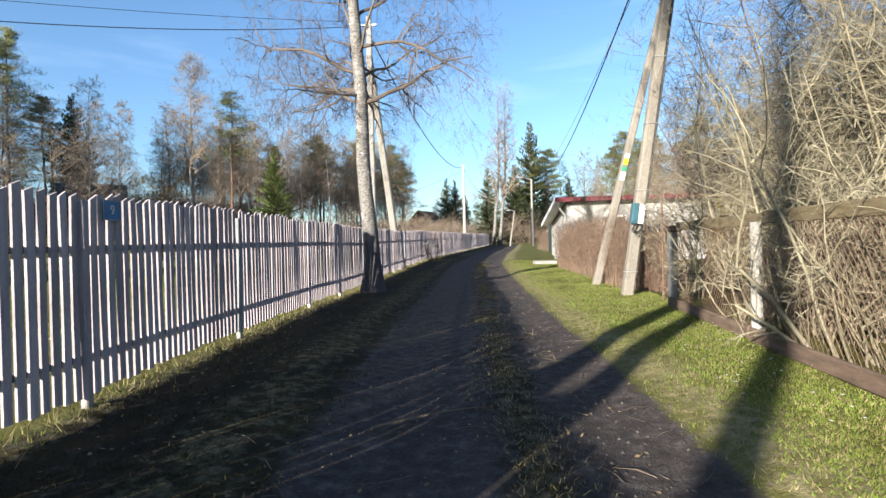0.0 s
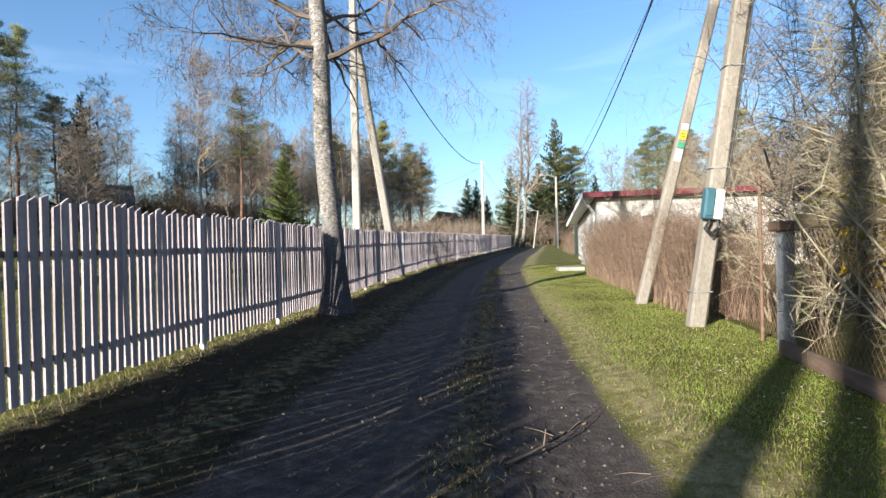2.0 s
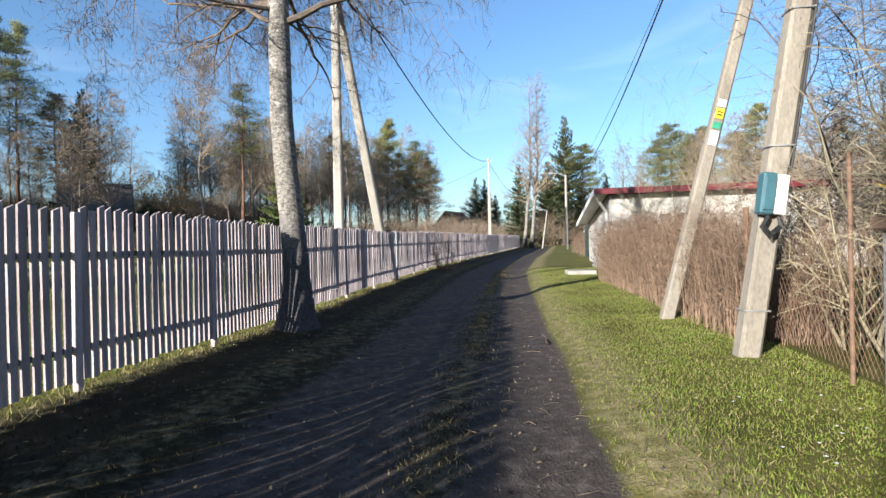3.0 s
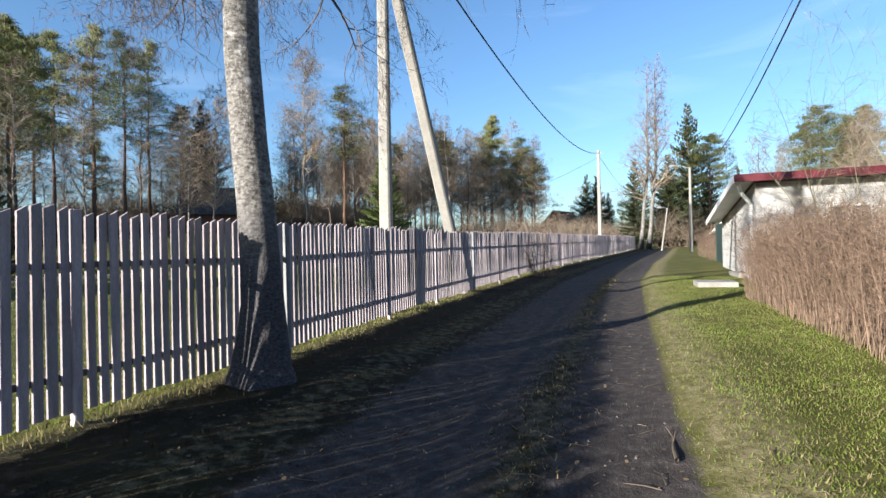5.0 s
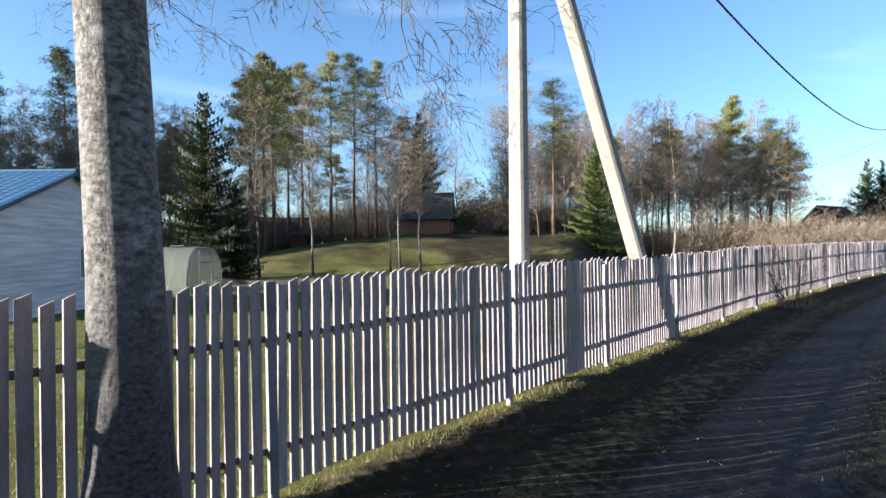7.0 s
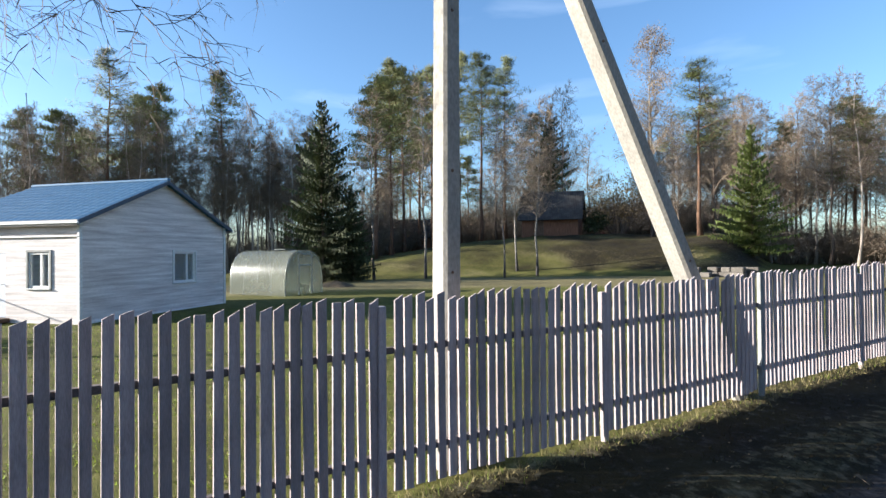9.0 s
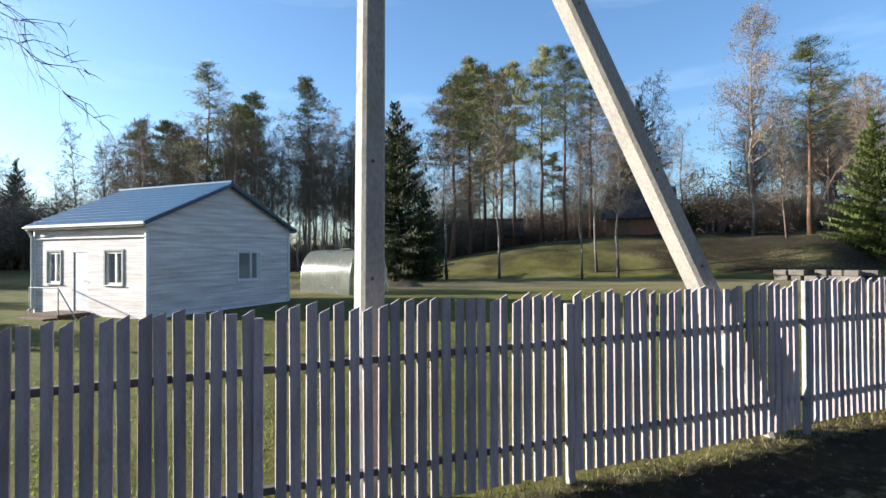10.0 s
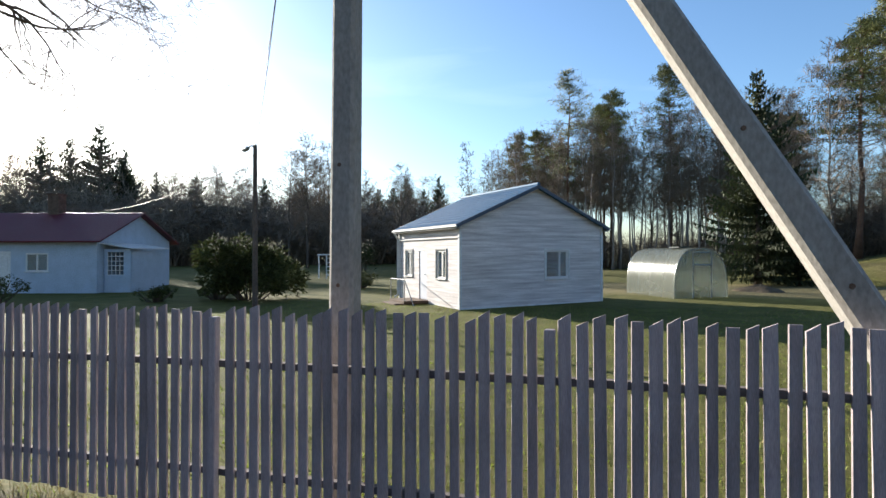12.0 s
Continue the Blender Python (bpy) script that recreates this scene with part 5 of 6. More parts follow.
# shrubs crowding the wire fence on the sunny side
sh_levels = [(9, 0.4, 7), (9, 0.5, 5), (8, 0.5, 3), (0, 0, 2)]
for k, (x, y, n, h, sp) in enumerate(((3.95, 5.3, 8, 4.4, 0.3), (3.9, 7.2, 8, 4.3, 0.36), (4.9, 5.6, 9, 4.8, 0.45), (4.1, 9.2, 7, 3.9, 0.36), (5.4, 8.2, 9, 5.0, 0.45), (5.0, 11.6, 8, 4.2, 0.4), (4.2, 3.6, 8, 3.8, 0.3), (6.6, 6.4, 9, 5.2, 0.5), (7.0, 10.2, 8, 5.0, 0.5), (6.2, 13.6, 7, 4.2, 0.45), (4.1, 4.4, 6, 4.3, 0.2), (4.6, 7.0, 8, 5.4, 0.4), (4.5, 9.9, 7, 5.2, 0.38), (5.8, 4.4, 9, 5.4, 0.4))):
    b = twig_clump(50 + k, n, h, sp, M_GREY_TWIG, "tall bare pale-barked shrub pushing against the wire fence", radius=0.4, levels=sh_levels, sides=[6, 4, 3, 2], r=0.024, bend=0.22, fall=(0.06, 0.04, 0.0, -0.06), lean=(0.3 if x < 4.6 else 0.1, 0.02), rmin=0.0042, split=True, clear=2.4 - x)
    place(b, x, y)

# arching shrubs whose shoots reach out over the rail
for k, (x, y, n, h, sp, reach) in enumerate(((2.85, 4.9, 5, 2.8, 0.8, 1.9), (2.8, 6.9, 7, 3.0, 0.9, 1.75), (3.6, 8.2, 5, 3.0, 0.8, 2.4), (3.3, 10.0, 6, 2.9, 0.7, 2.4), (3.4, 11.2, 6, 2.7, 0.6, 2.5), (3.7, 7.4, 7, 3.8, 0.7, 2.3), (3.8, 5.8, 6, 3.9, 0.7, 2.3), (3.2, 7.7, 7, 4.4, 0.55, 2.0), (3.1, 6.2, 6, 4.6, 0.5, 1.95), (4.2, 21.8, 6, 4.6, 0.5, 2.2), (5.6, 21.2, 5, 4.4, 0.5, 2.2))):
    place(twig_clump(120 + k, n, h, sp, M_PALE_TWIG, "wide bare shrub with pale arching shoots over the rail", radius=0.25, levels=[(8, 0.45, 7), (7, 0.5, 4), (4, 0.5, 3), (0, 0, 2)], sides=[6, 4, 3, 2], r=0.018, bend=0.2, fall=(-0.06, 0.03, 0.0, 0.0), lean=(-0.1, -0.05), rmin=0.003, split=True, clear=reach - x), x, y)

# dark-twigged trees standing behind the shrubs
for k, (x, y, n, h, sp) in enumerate(((5.2, 6.8, 8, 6.0, 0.3), (5.0, 9.3, 8, 6.2, 0.32), (6.0, 11.8, 8, 6.0, 0.34), (6.8, 8.4, 8, 6.6, 0.3), (4.9, 13.2, 6, 5.0, 0.3))):
    place(twig_clump(150 + k, n, h, sp, M_BIRCH_TWIG, "tall many-stemmed bush with dark bare twigs", radius=0.4, levels=sh_levels, sides=[6, 4, 3, 2], r=0.028, bend=0.2, fall=(0.06, 0.04, 0.0, -0.06), rmin=0.0045, split=True, clear=2.6 - x), x, y)


for k, (x, y) in enumerate(((2.95, 3.4), (3.1, 4.6), (2.95, 5.5), (3.15, 6.4), (3.8, 4.0), (3.9, 6.0), (2.95, 2.2))):
    place(twig_clump(90 + k, 17, 2.0, 0.55, M_GREY_TWIG, "dense low tangle of bare shoots behind the wire fence", radius=0.3, levels=[(7, 0.4, 5), (6, 0.5, 3), (0, 0, 2)], sides=[4, 3, 2], r=0.008, bend=0.3, lean=(0.1, 0), rmin=0.0022, split=True, clear=2.45 - x), x, y)


def hedge(name, x_of, y0, y1, deep, h, n, mat, label, seed):
    rng = random.Random(seed)
    s = Shape()
    for k in range(n):
        y = rng.uniform(y0, y1)
        x = x_of(y) + rng.uniform(0, deep)
        p = Vector((x, y, ground_z(x, y) - 0.03))
        d = Vector((rng.gauss(0, 0.13), rng.gauss(0, 0.16), 1)).normalized()
        limb(s, p, d, h * rng.uniform(0.55, 1.03), 0.0042 * rng.uniform(0.6, 1.4), rng, [(9, 0.2, 4), (3, 0.5, 2), (0, 0, 1)], [3, 2, 2], 0.16, (0.06, 0.1, 0.0), rmin=0.0025)
    e = empty(name, Matrix.Identity(4), label, "hedge", kind="stuff")
    tagged(part("stem_mass", s, mat, e), kind="stuff")
    return e


hedge("hedge", lambda y: 2.36 - 0.062 * (y - 12), 11.3, 20.9, 1.05, 1.66, 3300, M_HEDGE, "dense leafless reddish-brown hedge", 61)
hedge("hedge", lambda y: 2.5, 38.5, 52.0, 2.2, 1.75, 520, M_HEDGE, "further clipped brown hedge by the lane", 62)


# ---- things on the poles, cables, lamps ----
def build_pole_gear():
    # meter box with its cover, side cabinet and hanging cables
    m = pose(2.40, 10.47, 1.53, 0, 8, 6)
    e = empty("meter_box", m, "blue-green and white electric meter box strapped to a pole", "meter box")
    s = Shape()
    s.box((0.12, 0.13, 0.38), (-0.065, 0, 0), bevel=0.015)
    part("housing", s, M_BOX_BLUE, e)
    s = Shape()
    s.box((0.095, 0.02, 0.31), (-0.065, -0.072, 0), bevel=0.008)
    part("cover", s, M_BOX_BLUE, e)
    s = Shape()
    s.box((0.10, 0.12, 0.36), (0.05, -0.01, 0.0), bevel=0.012)
    part("side_cabinet", s, M_WHITE, e, "white plastic side cabinet")
    for k in range(3):
        s = Shape()
        w = 0.05 + 0.025 * k
        s.tube([(-0.02 - 0.01 * k, -0.02, -0.2), (-0.03 - w * 0.6, -0.03, -0.27 - w * 0.4), (0.0, -0.035, -0.30 - w), (0.05 + w * 0.5, -0.02, -0.26 - w * 0.3), (0.06, 0.02, -0.12)], [0.009] * 5, 6)
        part("hanging_cable", s, M_BLACK, e)
    r = empty("riser_cable", Matrix.Identity(4), "black cable conduits climbing the leaning pole", "cable")
    for k, off in enumerate((-0.02, 0.02, 0.05)):
        s = Shape()
        s.tube([(2.23 + 0.135 * z + 0.112, 10.66 - 0.06 * z + off, z) for z in (1.75, 2.6, 3.6, 4.8, 6.2, 7.6)], [0.013] * 6, 6)
        part("conduit", s, M_BLACK, r)
    for z in (0.45, 1.98, 3.2, 4.4):
        s = Shape()
        w = 0.215 * (1 - 0.25 * z / 8)
        h = w / 2 + 0.006
        x, y = 2.196 + 0.135 * (z + 0.25), 10.735 - 0.06 * (z + 0.25)
        ring = [(-h, -h * 0.92), (h, -h * 0.92), (h, h * 0.92), (-h, h * 0.92)]
        s.tube([(x + a, y + b, z) for a, b in ring + ring[:1]], [0.009] * 5, 4)
        o = tagged(part("strap", s, M_STEEL), "steel band clamped round the leaning pole", "strap")
    # warning strips on the other pole
    for k, (z, mt, h, lab) in enumerate(((3.02, M_WHITE, 0.10, "small white notice on the pole"), (2.88, M_YELLOW, 0.14, "yellow warning strip on the pole"), (2.72, M_GREEN_INK, 0.09, "small green notice on the pole"), (2.55, M_WHITE, 0.2, "white paper notice on the pole"))):
        s = Shape()
        s.box((0.11, 0.004, h), (0, 0, 0), bevel=0.001)
        o = part("notice", s, mt)
        zz = z + 0.25
        o.matrix_basis = pose(2.01 + 0.243 * zz, 13.41 - 0.05 * zz - 0.09, z, 2.9, 13.7, 5)
        tagged(o, lab, "notice")
    for k, z in enumerate((2.90, 2.86)):
        s = Shape()
        s.box((0.07, 0.003, 0.018), (0, 0, 0))
        o = part("print_bar", s, M_BLACK)
        zz = z + 0.25
        o.matrix_basis = pose(2.01 + 0.243 * zz, 13.41 - 0.05 * zz - 0.095, z, 2.9, 13.7, 5)
        tagged(o, "bar of dark print on the yellow strip", "print")
    # insulator hooks at the pole heads
    for x, y, z in ((-4.22, 16.8, 8.0), (3.80, 13.0, 7.7), (3.30, 10.26, 7.8), (-4.0, 50.0, 8.1)):
        s = Shape()
        s.box((0.5, 0.06, 0.06), (0, 0, 0), bevel=0.008)
        o = part("crossarm", s, M_STEEL)
        o.matrix_basis = pose(x, y, z)
        tagged(o, "steel crossarm on top of a concrete pole", "crossarm")


build_pole_gear()
cable("cable", (-4.1, 16.75, 7.5), (-4.0, 49.9, 8.1), 1.3, 0.022)
cable("cable", (3.2, 10.26, 7.8), (2.75, 62.0, 8.1), 2.3, 0.02)
cable("cable", (3.4, 10.26, 7.8), (2.9, 62.0, 7.9), 1.2, 0.008, "thin dark overhead wire between poles")
cable("cable", (3.2, 10.26, 7.8), (-4.1, -14.0, 7.9), 0.9, 0.016)
cable("cable", (-4.2, 16.7, 7.95), (-16.5, 6.05, 5.7), 0.5, 0.012)
cable("cable", (-4.2, 16.8, 8.1), (-16.5, 6.05, 6.0), 0.25, 0.007, "thin dark overhead wire between poles")
cable("cable", (-16.5, 6.0, 5.4), (-20.0, -5.9, 4.0), 0.4, 0.012)
cable("cable", (-4.0, 50.1, 8.0), (-1.0, 84.0, 7.0), 1.3, 0.014)
cable("cable", (-4.0, 50.0, 7.8), (-22.0, 70.0, 6.5), 0.8, 0.01, "thin dark overhead wire between poles")


def street_lamp(foot, h, r, arm, label, lean=(0, 0), mat=None):
    e = empty("street_lamp", pose(foot[0], foot[1], ground_z(*foot)), label, "lamp")
    s = Shape()
    s.tube([(lean[0] * z, lean[1] * z, z) for z in (-0.2, h * 0.5, h)], [r, r * 0.85, r * 0.7], 8)
    part("post", s, mat or M_CONCRETE, e)
    top = Vector((lean[0] * h, lean[1] * h, h - 0.1))
    s = Shape()
    tip = top + Vector(arm)
    s.tube([top, top.lerp(tip, 0.6) + Vector((0, 0, 0.1)), tip], [0.03] * 3, 6)
    part("arm", s, M_STEEL, e)
    s = Shape()
    d = Vector((arm[0], arm[1], 0)).normalized()
    s.tube([tip - d * 0.1, tip + d * 0.02, tip + d * 0.3, tip + d * 0.45], [0.04, 0.09, 0.1, 0.05], 8)
    part("lamp_head", s, M_STEEL, e)
    return e


street_lamp((-16.5, 6.03), 5.75, 0.10, (-0.28, -0.55, 0.06), "dark wooden pole with a street lamp in the yard", mat=M_DARK_BARK)
street_lamp((2.7, 62.0), 7.6, 0.14, (-1.3, 0.2, 0.35), "pale lamp post far down the lane")
street_lamp((0.2, 72.0), 4.6, 0.09, (-0.6, 0.1, 0.2), "leaning lamp post at the end of the lane", (0.14, 0.0))
street_lamp((-22.0, 70.0), 6.3, 0.10, (0.2, 0.1, 0.05), "old wooden pole at the wood's edge", mat=M_DARK_BARK)


# ---- house number on the fence ----
def build_plate():
    y = 3.70
    x = fence_x(y) + 0.02
    e = empty("number_plate", pose(x, y, ground_z(x, y) + 1.36, 90, 0, 93), "small blue enamel number plate on the picket fence", "sign")
    s = Shape()
    s.box((0.2, 0.15, 0.006), (0, 0, 0), bevel=0.002)
    part("plate", s, M_PLATE, e)
    s = Shape()
    s.slab([-0.1, -0.094, 0.094, 0.1], [-0.075, -0.069, 0.069, 0.075], 0.003, lambda i, j: not (i == 1 and j == 1))
    s.v = [(a, c, b + 0.003) for a, b, c in s.v]
    part("rim", s, M_STEEL, e)
    f = bpy.data.curves.new("number", "FONT")
    f.body, f.size, f.align_x, f.align_y, f.extrude = "9", 0.1, "CENTER", "CENTER", 0.001
    f.materials.append(M_WHITE)
    t = new("number", f)
    t.parent = e
    t.matrix_basis = pose(0, 0, 0.0055)


build_plate()


# ---- wire fence on the sunny side ----
def build_wire_fence():
    e = empty("wire_fence", Matrix.Identity(4), "rusty chicken-wire fence with timber rails and mixed posts", "fence")

    def fx(y):
        return 2.42 + 0.026 * (y - 3)

    for y, r, h, mt, lab in ((5.85, 0.062, 1.2, M_CONCRETE, "pale concrete post"), (2.2, 0.06, 1.2, M_CONCRETE_GREY, "grey concrete post"), (-1.5, 0.06, 1.2, M_CONCRETE_GREY, "grey concrete post"), (9.6, 0.017, 1.75, M_RUST, "thin rusty steel post"), (11.9, 0.03, 1.5, M_RUST, "thin rusty steel post")):
        s = Shape()
        s.tube([(fx(y), y, ground_z(fx(y), y) + z) for z in (-0.2, 0.3, 0.8, h)], [r, r, r * 0.97, r * 0.95], 10)
        part("post", s, mt, e, lab)
    s = Shape()
    s.box((0.13, 0.13, 1.35), (fx(9.05) + 0.02, 9.05, 0.5), bevel=0.02)
    part("post", s, M_CONCRETE_GREY, e, "thick dark grey concrete post")
    s = Shape()
    s.box((0.22, 0.24, 0.1), (fx(9.05) + 0.02, 9.05, 1.21), bevel=0.02)
    part("post_cap", s, M_OLDWOOD, e, "dark wooden cap on the thick post")
    for a, b in ((-5.0, -1.5), (-1.5, 2.2), (2.2, 5.85), (5.85, 8.95)):
        s = Shape()
        s.box((0.06, b - a - 0.01, 0.13), ((fx(a) + fx(b)) / 2 + 0.08, (a + b) / 2, 1.24), pose(0, 0, 0, 0.3, 0, -1.5), bevel=0.012)
        part("rail", s, M_RAIL_MOSS, e, "mossy timber top rail")
        s = Shape()
        s.box((0.045, b - a - 0.01, 0.14), ((fx(a) + fx(b)) / 2 - 0.075, (a + b) / 2, 0.08), pose(0, 0, 0, -0.3, 4, -1.5), bevel=0.01)
        part("kick_board", s, M_KICK, e, "weathered board along the foot of the wire")
    s = Shape()
    a, b, z0, z1, p = 1.0, 11.9, 0.12, 1.18, 0.07
    n = int((b - a) / p)
    hgt = z1 - z0
    for k in range(-int(hgt / p), n + 1):
        for sg in (0, 1):
            y0, y1 = a + k * p, a + k * p + hgt * 0.75
            za, zb = (z0, z1) if sg == 0 else (z1, z0)
            if y0 < a or y1 > b:
                continue
            s.tube([(fx(y0) + 0.005, y0, za), (fx((y0 + y1) / 2) + 0.012 + 0.01 * math.sin(k), (y0 + y1) / 2, (za + zb) / 2), (fx(y1) + 0.005, y1, zb)], [0.0022] * 3, 3, cap=False)
    tagged(part("wire_mesh", s, M_RUST, e, "fine rusty wire netting"), kind="stuff")


build_wire_fence()

# sapling by the far fence, low shrubs along the fence's end, brushwood at the field
place(twig_clump(81, 14, 2.3, 0.35, M_HEDGE, "thin yellowish sapling growing against the picket fence", name="sapling", category="sapling", r=0.012), -3.75, 27.6)
place(twig_clump(82, 30, 0.5, 1.2, M_DRYTWIG, "heap of dry brushwood at the foot of the fence", name="brushwood", category="brushwood", r=0.008, radius=0.5), -3.6, 27.4)
place(twig_clump(83, 22, 3.0, 0.5, M_GREY_TWIG, "yellowish bare bush behind the end of the fence", r=0.02), -8.5, 66.0)


for bx, by, bh in ((-12.0, 88.0, 3.4), (-8.0, 90.0, 3.0), (-15.5, 86.0, 3.6), (-18.5, 84.0, 3.2), (-10.0, 80.0, 2.4)):
    plant("brush", bx, by, bh)
place(leafy_bush(48, 3.4, 2.4, M_PINK, "reddish garden shrub on the far slope", 1600, 0.2), -47.0, 64.0)
place(leafy_bush(49, 2.6, 2.2, M_SPRUCE, "dark green juniper beside the hill house", 1800, 0.2), -37.0, 51.5)


def stone_stacks():
    rng = random.Random(3)
    for x, y, n, lab in ((-21.8, 44.0, 5, "low stack of pale stone blocks on the lawn"), (-20.3, 45.0, 6, "heap of stone blocks and boards on the lawn"), (-19.2, 45.8, 5, "loose heap of pale stones on the lawn")):
        e = empty("stone_stack", pose(x, y, ground_z(x, y), 0, 0, rng.uniform(0, 60)), lab, "stones")
        for k in range(n):
            s = Shape()
            s.box((rng.uniform(0.5, 0.9), rng.uniform(0.3, 0.5), 0.3), (0.75 * (k % 3) - 0.7, rng.uniform(-0.1, 0.1), 0.14 + 0.3 * (k // 3)), pose(0, 0, 0, 0, 0, rng.uniform(-8, 8)), bevel=0.04)
            part("block", s, M_STONE, e)


stone_stacks()


# ---- grass, litter, twigs ----
def blades(name, n, where, h, mat, label, seed, w=0.006, flat=0.45):
    """Single blades of grass, many; where(rng) gives x, y or None."""
    rng = random.Random(seed)
    s = Shape()
    for k in range(n):
        xy = where(rng)
        if xy is None:
            continue
        x, y = xy
        z = ground_z(x, y) - 0.006
        a = rng.uniform(0, 2 * math.pi)
        L = h * rng.uniform(0.45, 1.25)
        t = rng.uniform(0, flat) * 2
        ca, sa2 = math.cos(a), math.sin(a)
        ww = w * rng.uniform(0.7, 1.4)
        b = rng.uniform(0, 2 * math.pi)
        px, py = math.cos(b) * ww, math.sin(b) * ww
        c = len(s.v)
        s.v += [(x - px, y - py, z), (x + px, y + py, z), (x + ca * L * t, y + sa2 * L * t, z + L)]
        s.f.append((c, c + 1, c + 2))
    return tagged(part(name, s, mat), label, "grass", kind="stuff")


def right_verge(rng):
    y = 1.2 + 26 * rng.random() ** 1.5
    lo = road_x(y) + 0.98
    x = rng.uniform(lo, 2.75)
    lo += 0.14 * noise.noise((0, y * 1.7, 1)) + 0.08 * noise.noise((3, y * 6, 1))
    keep = smooth_step(lo - 0.05, lo + 0.75, x) ** 1.3
    return (x, y) if rng.random() < keep * (0.55 + 0.9 * noise.noise((x * 1.3, y * 1.3, 5)) + 0.35) + 0.06 else None


def left_verge(rng):
    y = 1.0 + 34 * rng.random() ** 1.4
    x = rng.uniform(fence_x(y) - 0.25, road_x(y) - 1.2)
    return (x, y) if noise.noise((x * 1.5, y * 1.5, 9)) > -0.25 + rng.uniform(-0.2, 0.2) else None


def middle_strip(rng):
    y = 1.2 + 26 * rng.random() ** 1.4
    x = road_x(y) + rng.gauss(0.03, 0.15)
    return (x, y) if noise.noise((x * 2.0, y * 0.8, 2)) > -0.1 + rng.uniform(-0.2, 0.2) else None


def yard(rng):
    y = rng.uniform(6, 34)
    x = fence_x(y) - 0.2 - 16 * rng.random() ** 1.4
    return (x, y)


def fence_foot(rng):
    y = rng.uniform(1, 34)
    return (fence_x(y) + rng.gauss(0.05, 0.09), y)


blades("grass", 170000, right_verge, 0.025, M_GRASS, "short bright green grass on the sunny verge", 1, 0.0055)
blades("grass", 38000, right_verge, 0.035, M_GRASS_DRY, "straw-coloured blades among the verge grass", 2, 0.004, 0.8)
# these two lie in the fence's shadow and carry that shade as colour
blades("grass", 30000, left_verge, 0.035, M_GRASS_SHADE, "thin mossy grass beside the picket fence, coloured dark as in shade", 3, 0.005, 0.6)
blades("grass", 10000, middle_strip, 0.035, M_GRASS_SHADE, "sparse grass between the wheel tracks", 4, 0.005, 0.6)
blades("grass", 6000, middle_strip, 0.035, M_GRASS_DRY, "dry blades between the wheel tracks", 5, 0.004, 0.9)
blades("grass", 80000, yard, 0.04, M_GRASS, "mown lawn of the yard", 6, 0.008, 0.6)
blades("grass", 14000, yard, 0.06, M_GRASS_DRY, "dry blades in the lawn of the yard", 7, 0.006, 0.6)
blades("grass", 4000, fence_foot, 0.08, M_GRASS_DRY, "long dry grass along the foot of the pickets", 8, 0.004, 0.7)
blades("grass", 1500, fence_foot, 0.06, M_GRASS, "green tufts along the foot of the pickets", 9, 0.004, 0.6)


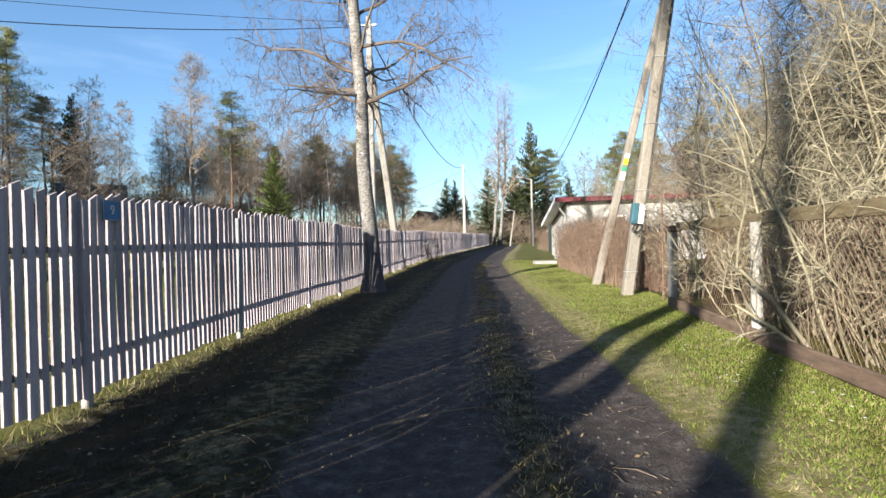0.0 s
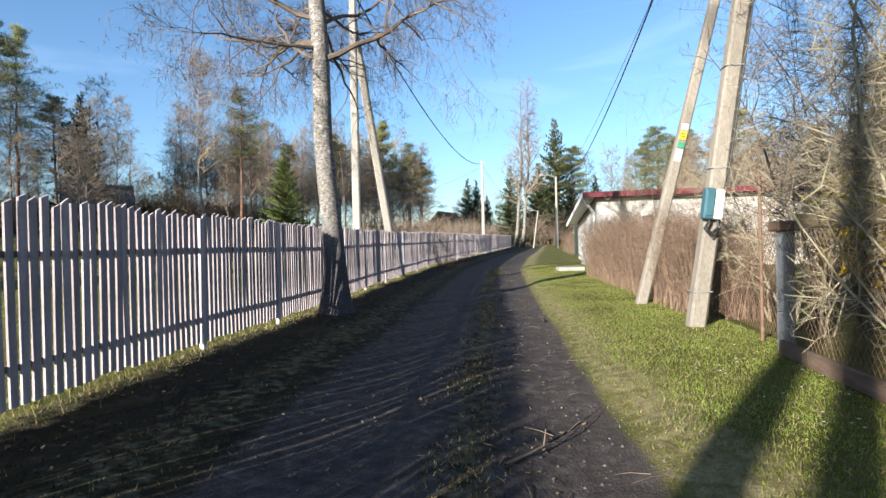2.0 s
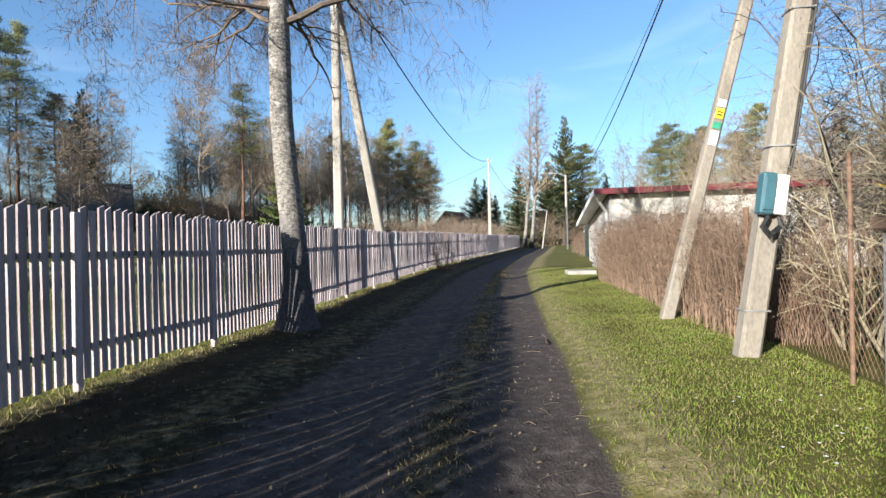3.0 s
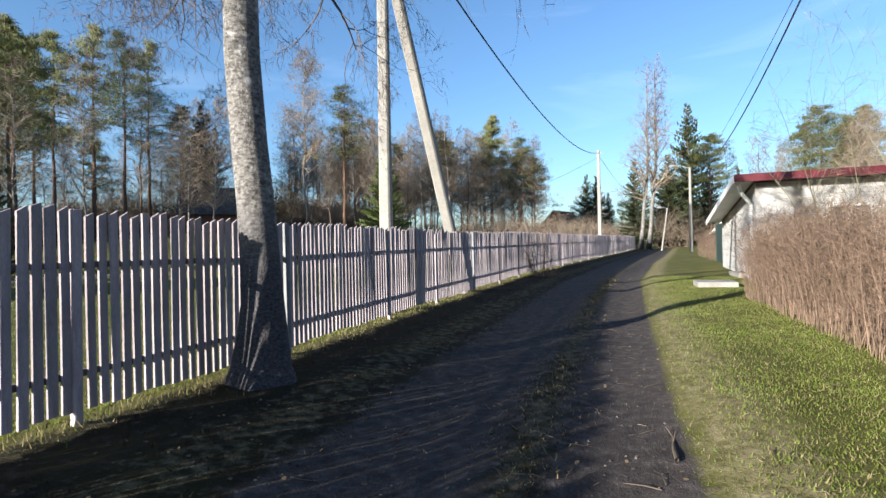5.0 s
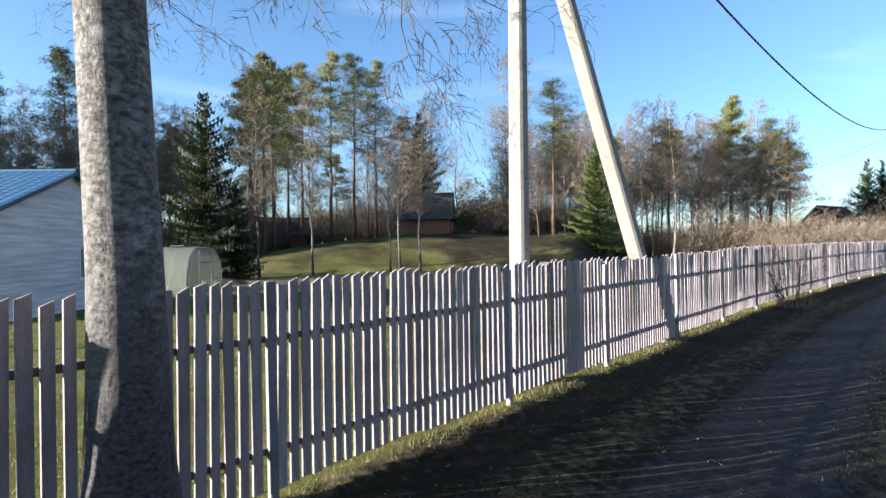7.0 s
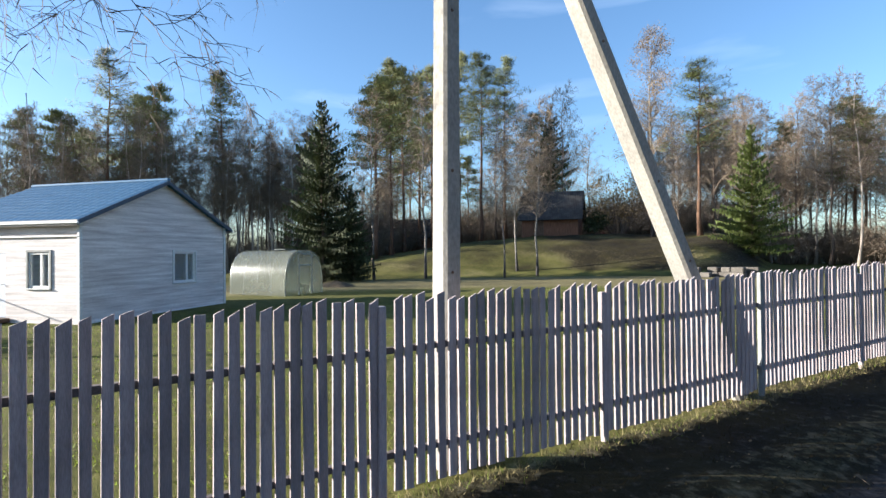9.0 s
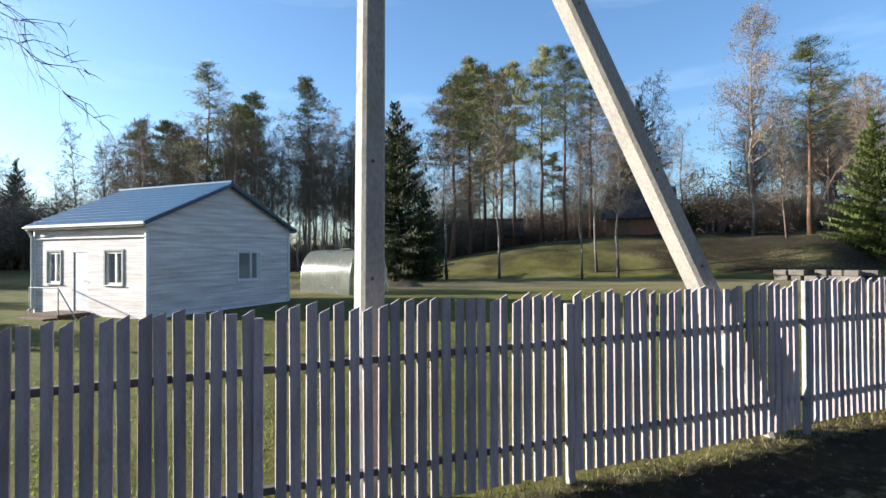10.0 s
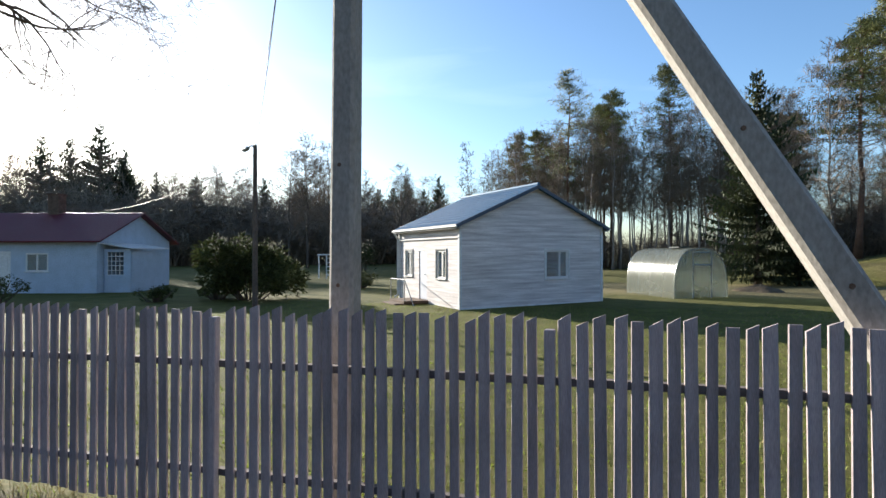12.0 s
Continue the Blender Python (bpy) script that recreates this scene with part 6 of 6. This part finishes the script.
def litter():
    rng = random.Random(14)
    tw, lf, st, fl = Shape(), Shape(), Shape(), Shape()
    for k in range(480):
        y = 1.2 + 24 * rng.random() ** 1.5
        x = road_x(y) + rng.gauss(0.1, 0.95)
        a = rng.uniform(0, math.pi)
        L = rng.uniform(0.04, 0.22)
        p = Vector((x, y, ground_z(x, y) + 0.006))
        d = Vector((math.cos(a), math.sin(a), 0))
        q = p + d * L
        q.z = ground_z(q.x, q.y) + 0.008
        mid = (p + q) / 2 + Vector((rng.uniform(-0.02, 0.02), rng.uniform(-0.02, 0.02), rng.uniform(0.002, 0.015)))
        tw.tube([p, mid, q], [0.0028, 0.0024, 0.001], 3, cap=False)
    for k in range(3400):
        y = 1.0 + 28 * rng.random() ** 1.4
        x = road_x(y) + rng.uniform(-2.7, 2.2)
        o = Vector((x, y, ground_z(x, y) + 0.008))
        u = Vector((rng.uniform(-1, 1), rng.uniform(-1, 1), rng.uniform(-0.2, 0.3))).normalized() * rng.uniform(0.008, 0.02)
        v = Vector((-u.y, u.x, rng.uniform(-0.006, 0.012)))
        lf.face(o - u, o + v * 0.7, o + u, o - v * 0.7)
    for k in range(1500):
        y = 1.0 + 22 * rng.random() ** 1.5
        c = rng.choice((-0.75, 0.6)) + rng.gauss(0, 0.3)
        x = road_x(y) + c
        r = rng.uniform(0.005, 0.016)
        z = ground_z(x, y)
        a = rng.uniform(0, 3)
        i = len(st.v)
        st.v += [(x + r * math.cos(a), y + r * math.sin(a), z), (x - r * math.sin(a), y + r * math.cos(a), z), (x - r * math.cos(a), y - r * math.sin(a), z), (x + r * math.sin(a), y - r * math.cos(a), z), (x, y, z + r * 0.8)]
        st.f += [(i, i + 1, i + 4), (i + 1, i + 2, i + 4), (i + 2, i + 3, i + 4), (i + 3, i, i + 4)]
    for k in range(70):
        y = rng.uniform(3.0, 9.5)
        x = rng.uniform(1.5, 2.4)
        o = Vector((x, y, ground_z(x, y) + rng.uniform(0.03, 0.07)))
        for j in range(5):
            a = 2 * math.pi * j / 5
            d = Vector((math.cos(a), math.sin(a), 0.3)) * 0.012
            s = Vector((-d.y, d.x, 0)) * 0.45
            fl.face(o, o + d * 0.6 + s, o + d, o + d * 0.6 - s)
    tagged(part("fallen_twigs", tw, M_DRYTWIG), "thin dry twigs scattered over the lane", "twigs", kind="stuff")
    tagged(part("leaf_litter", lf, M_DRYLEAF), "small dry leaves scattered over lane and verges", "leaves", kind="stuff")
    tagged(part("gravel", st, M_GRAVEL), "small stones pressed into the dirt tracks", "gravel", kind="stuff")
    tagged(part("flowers", fl, M_PETAL), "tiny white flowers in the sunny grass", "flowers", kind="stuff")
    for x, y, deg, L in ((0.05, 6.2, 60, 1.3), (-0.9, 3.4, 35, 0.9), (0.55, 5.2, 140, 0.5), (0.35, 11.6, 100, 0.6)):
        s = Shape()
        r2 = random.Random(int(y * 10))
        limb(s, (0, 0, 0.015), (1, 0, 0), L, 0.012, r2, [(5, 0.35, 6), (0, 0, 3)], [6, 4], 0.1, (0.0, 0.0))
        s.v = [(a, b, max(0.004, min(0.06, c))) for a, b, c in s.v]
        o = part("fallen_branch", s, M_DRYTWIG)
        o.matrix_basis = pose(x, y, ground_z(x, y) + 0.005, 0, 0, deg)
        tagged(o, "dry fallen branch lying across the lane", "branch")


litter()


# ---- garden trellis, soil heap ----
def build_trellis():
    x, y = -35.0, -2.6
    e = empty("garden_trellis", pose(x, y, ground_z(x, y), 0, 0, 70), "small white garden trellis arch behind the shrubs", "trellis")
    for px in (-0.9, 0.0, 0.9):
        for py in (0.0, 0.7):
            s = Shape()
            s.box((0.07, 0.07, 1.75), (px, py, 0.85), bevel=0.008)
            part("post", s, M_WHITE, e)
    for py in (-0.02, 0.72):
        s = Shape()
        s.box((2.1, 0.05, 0.09), (0, py, 1.75), bevel=0.008)
        part("beam", s, M_WHITE, e)
    for k in range(5):
        s = Shape()
        s.box((0.9, 0.03, 0.04), (0.45, -0.03, 0.3 + 0.3 * k), bevel=0.005)
        part("slat", s, M_WHITE, e)


build_trellis()


def build_soil_heap():
    x0, y0 = -29.4, 24.0
    s = Shape()
    n, rings = 22, 6
    for i in range(rings):
        q = i / (rings - 1)
        for j in range(n):
            a = 2 * math.pi * j / n
            r = (1 - q) * (1 + 0.25 * noise.noise((math.cos(a) * 1.5, math.sin(a) * 1.5, q * 2)))
            s.v.append((1.5 * r * math.cos(a), 0.7 * r * math.sin(a), -0.05 + 0.4 * q ** 0.8 + 0.06 * noise.noise((a * 2, q * 4, 1)) * (q > 0)))
    for i in range(rings - 1):
        for j in range(n):
            s.f.append((i * n + j, i * n + (j + 1) % n, (i + 1) * n + (j + 1) % n, (i + 1) * n + j))
    o = part("soil_heap", s, M_SOIL)
    o.matrix_basis = pose(x0, y0, ground_z(x0, y0), 0, 0, 40)
    tagged(o, "low heap of brown soil and dry leaves on the lawn", "soil heap")


build_soil_heap()
place(leafy_bush(141, 3.0, 3.0, M_SPRUCE, "yellow-green garden bush at the wood's edge", 1800, 0.18), -41.0, -3.2)
place(leafy_bush(142, 6.0, 6.2, M_AUTUMN, "large yellowish willow bush on the hill", 3600, 0.16), -35.5, 52.6)
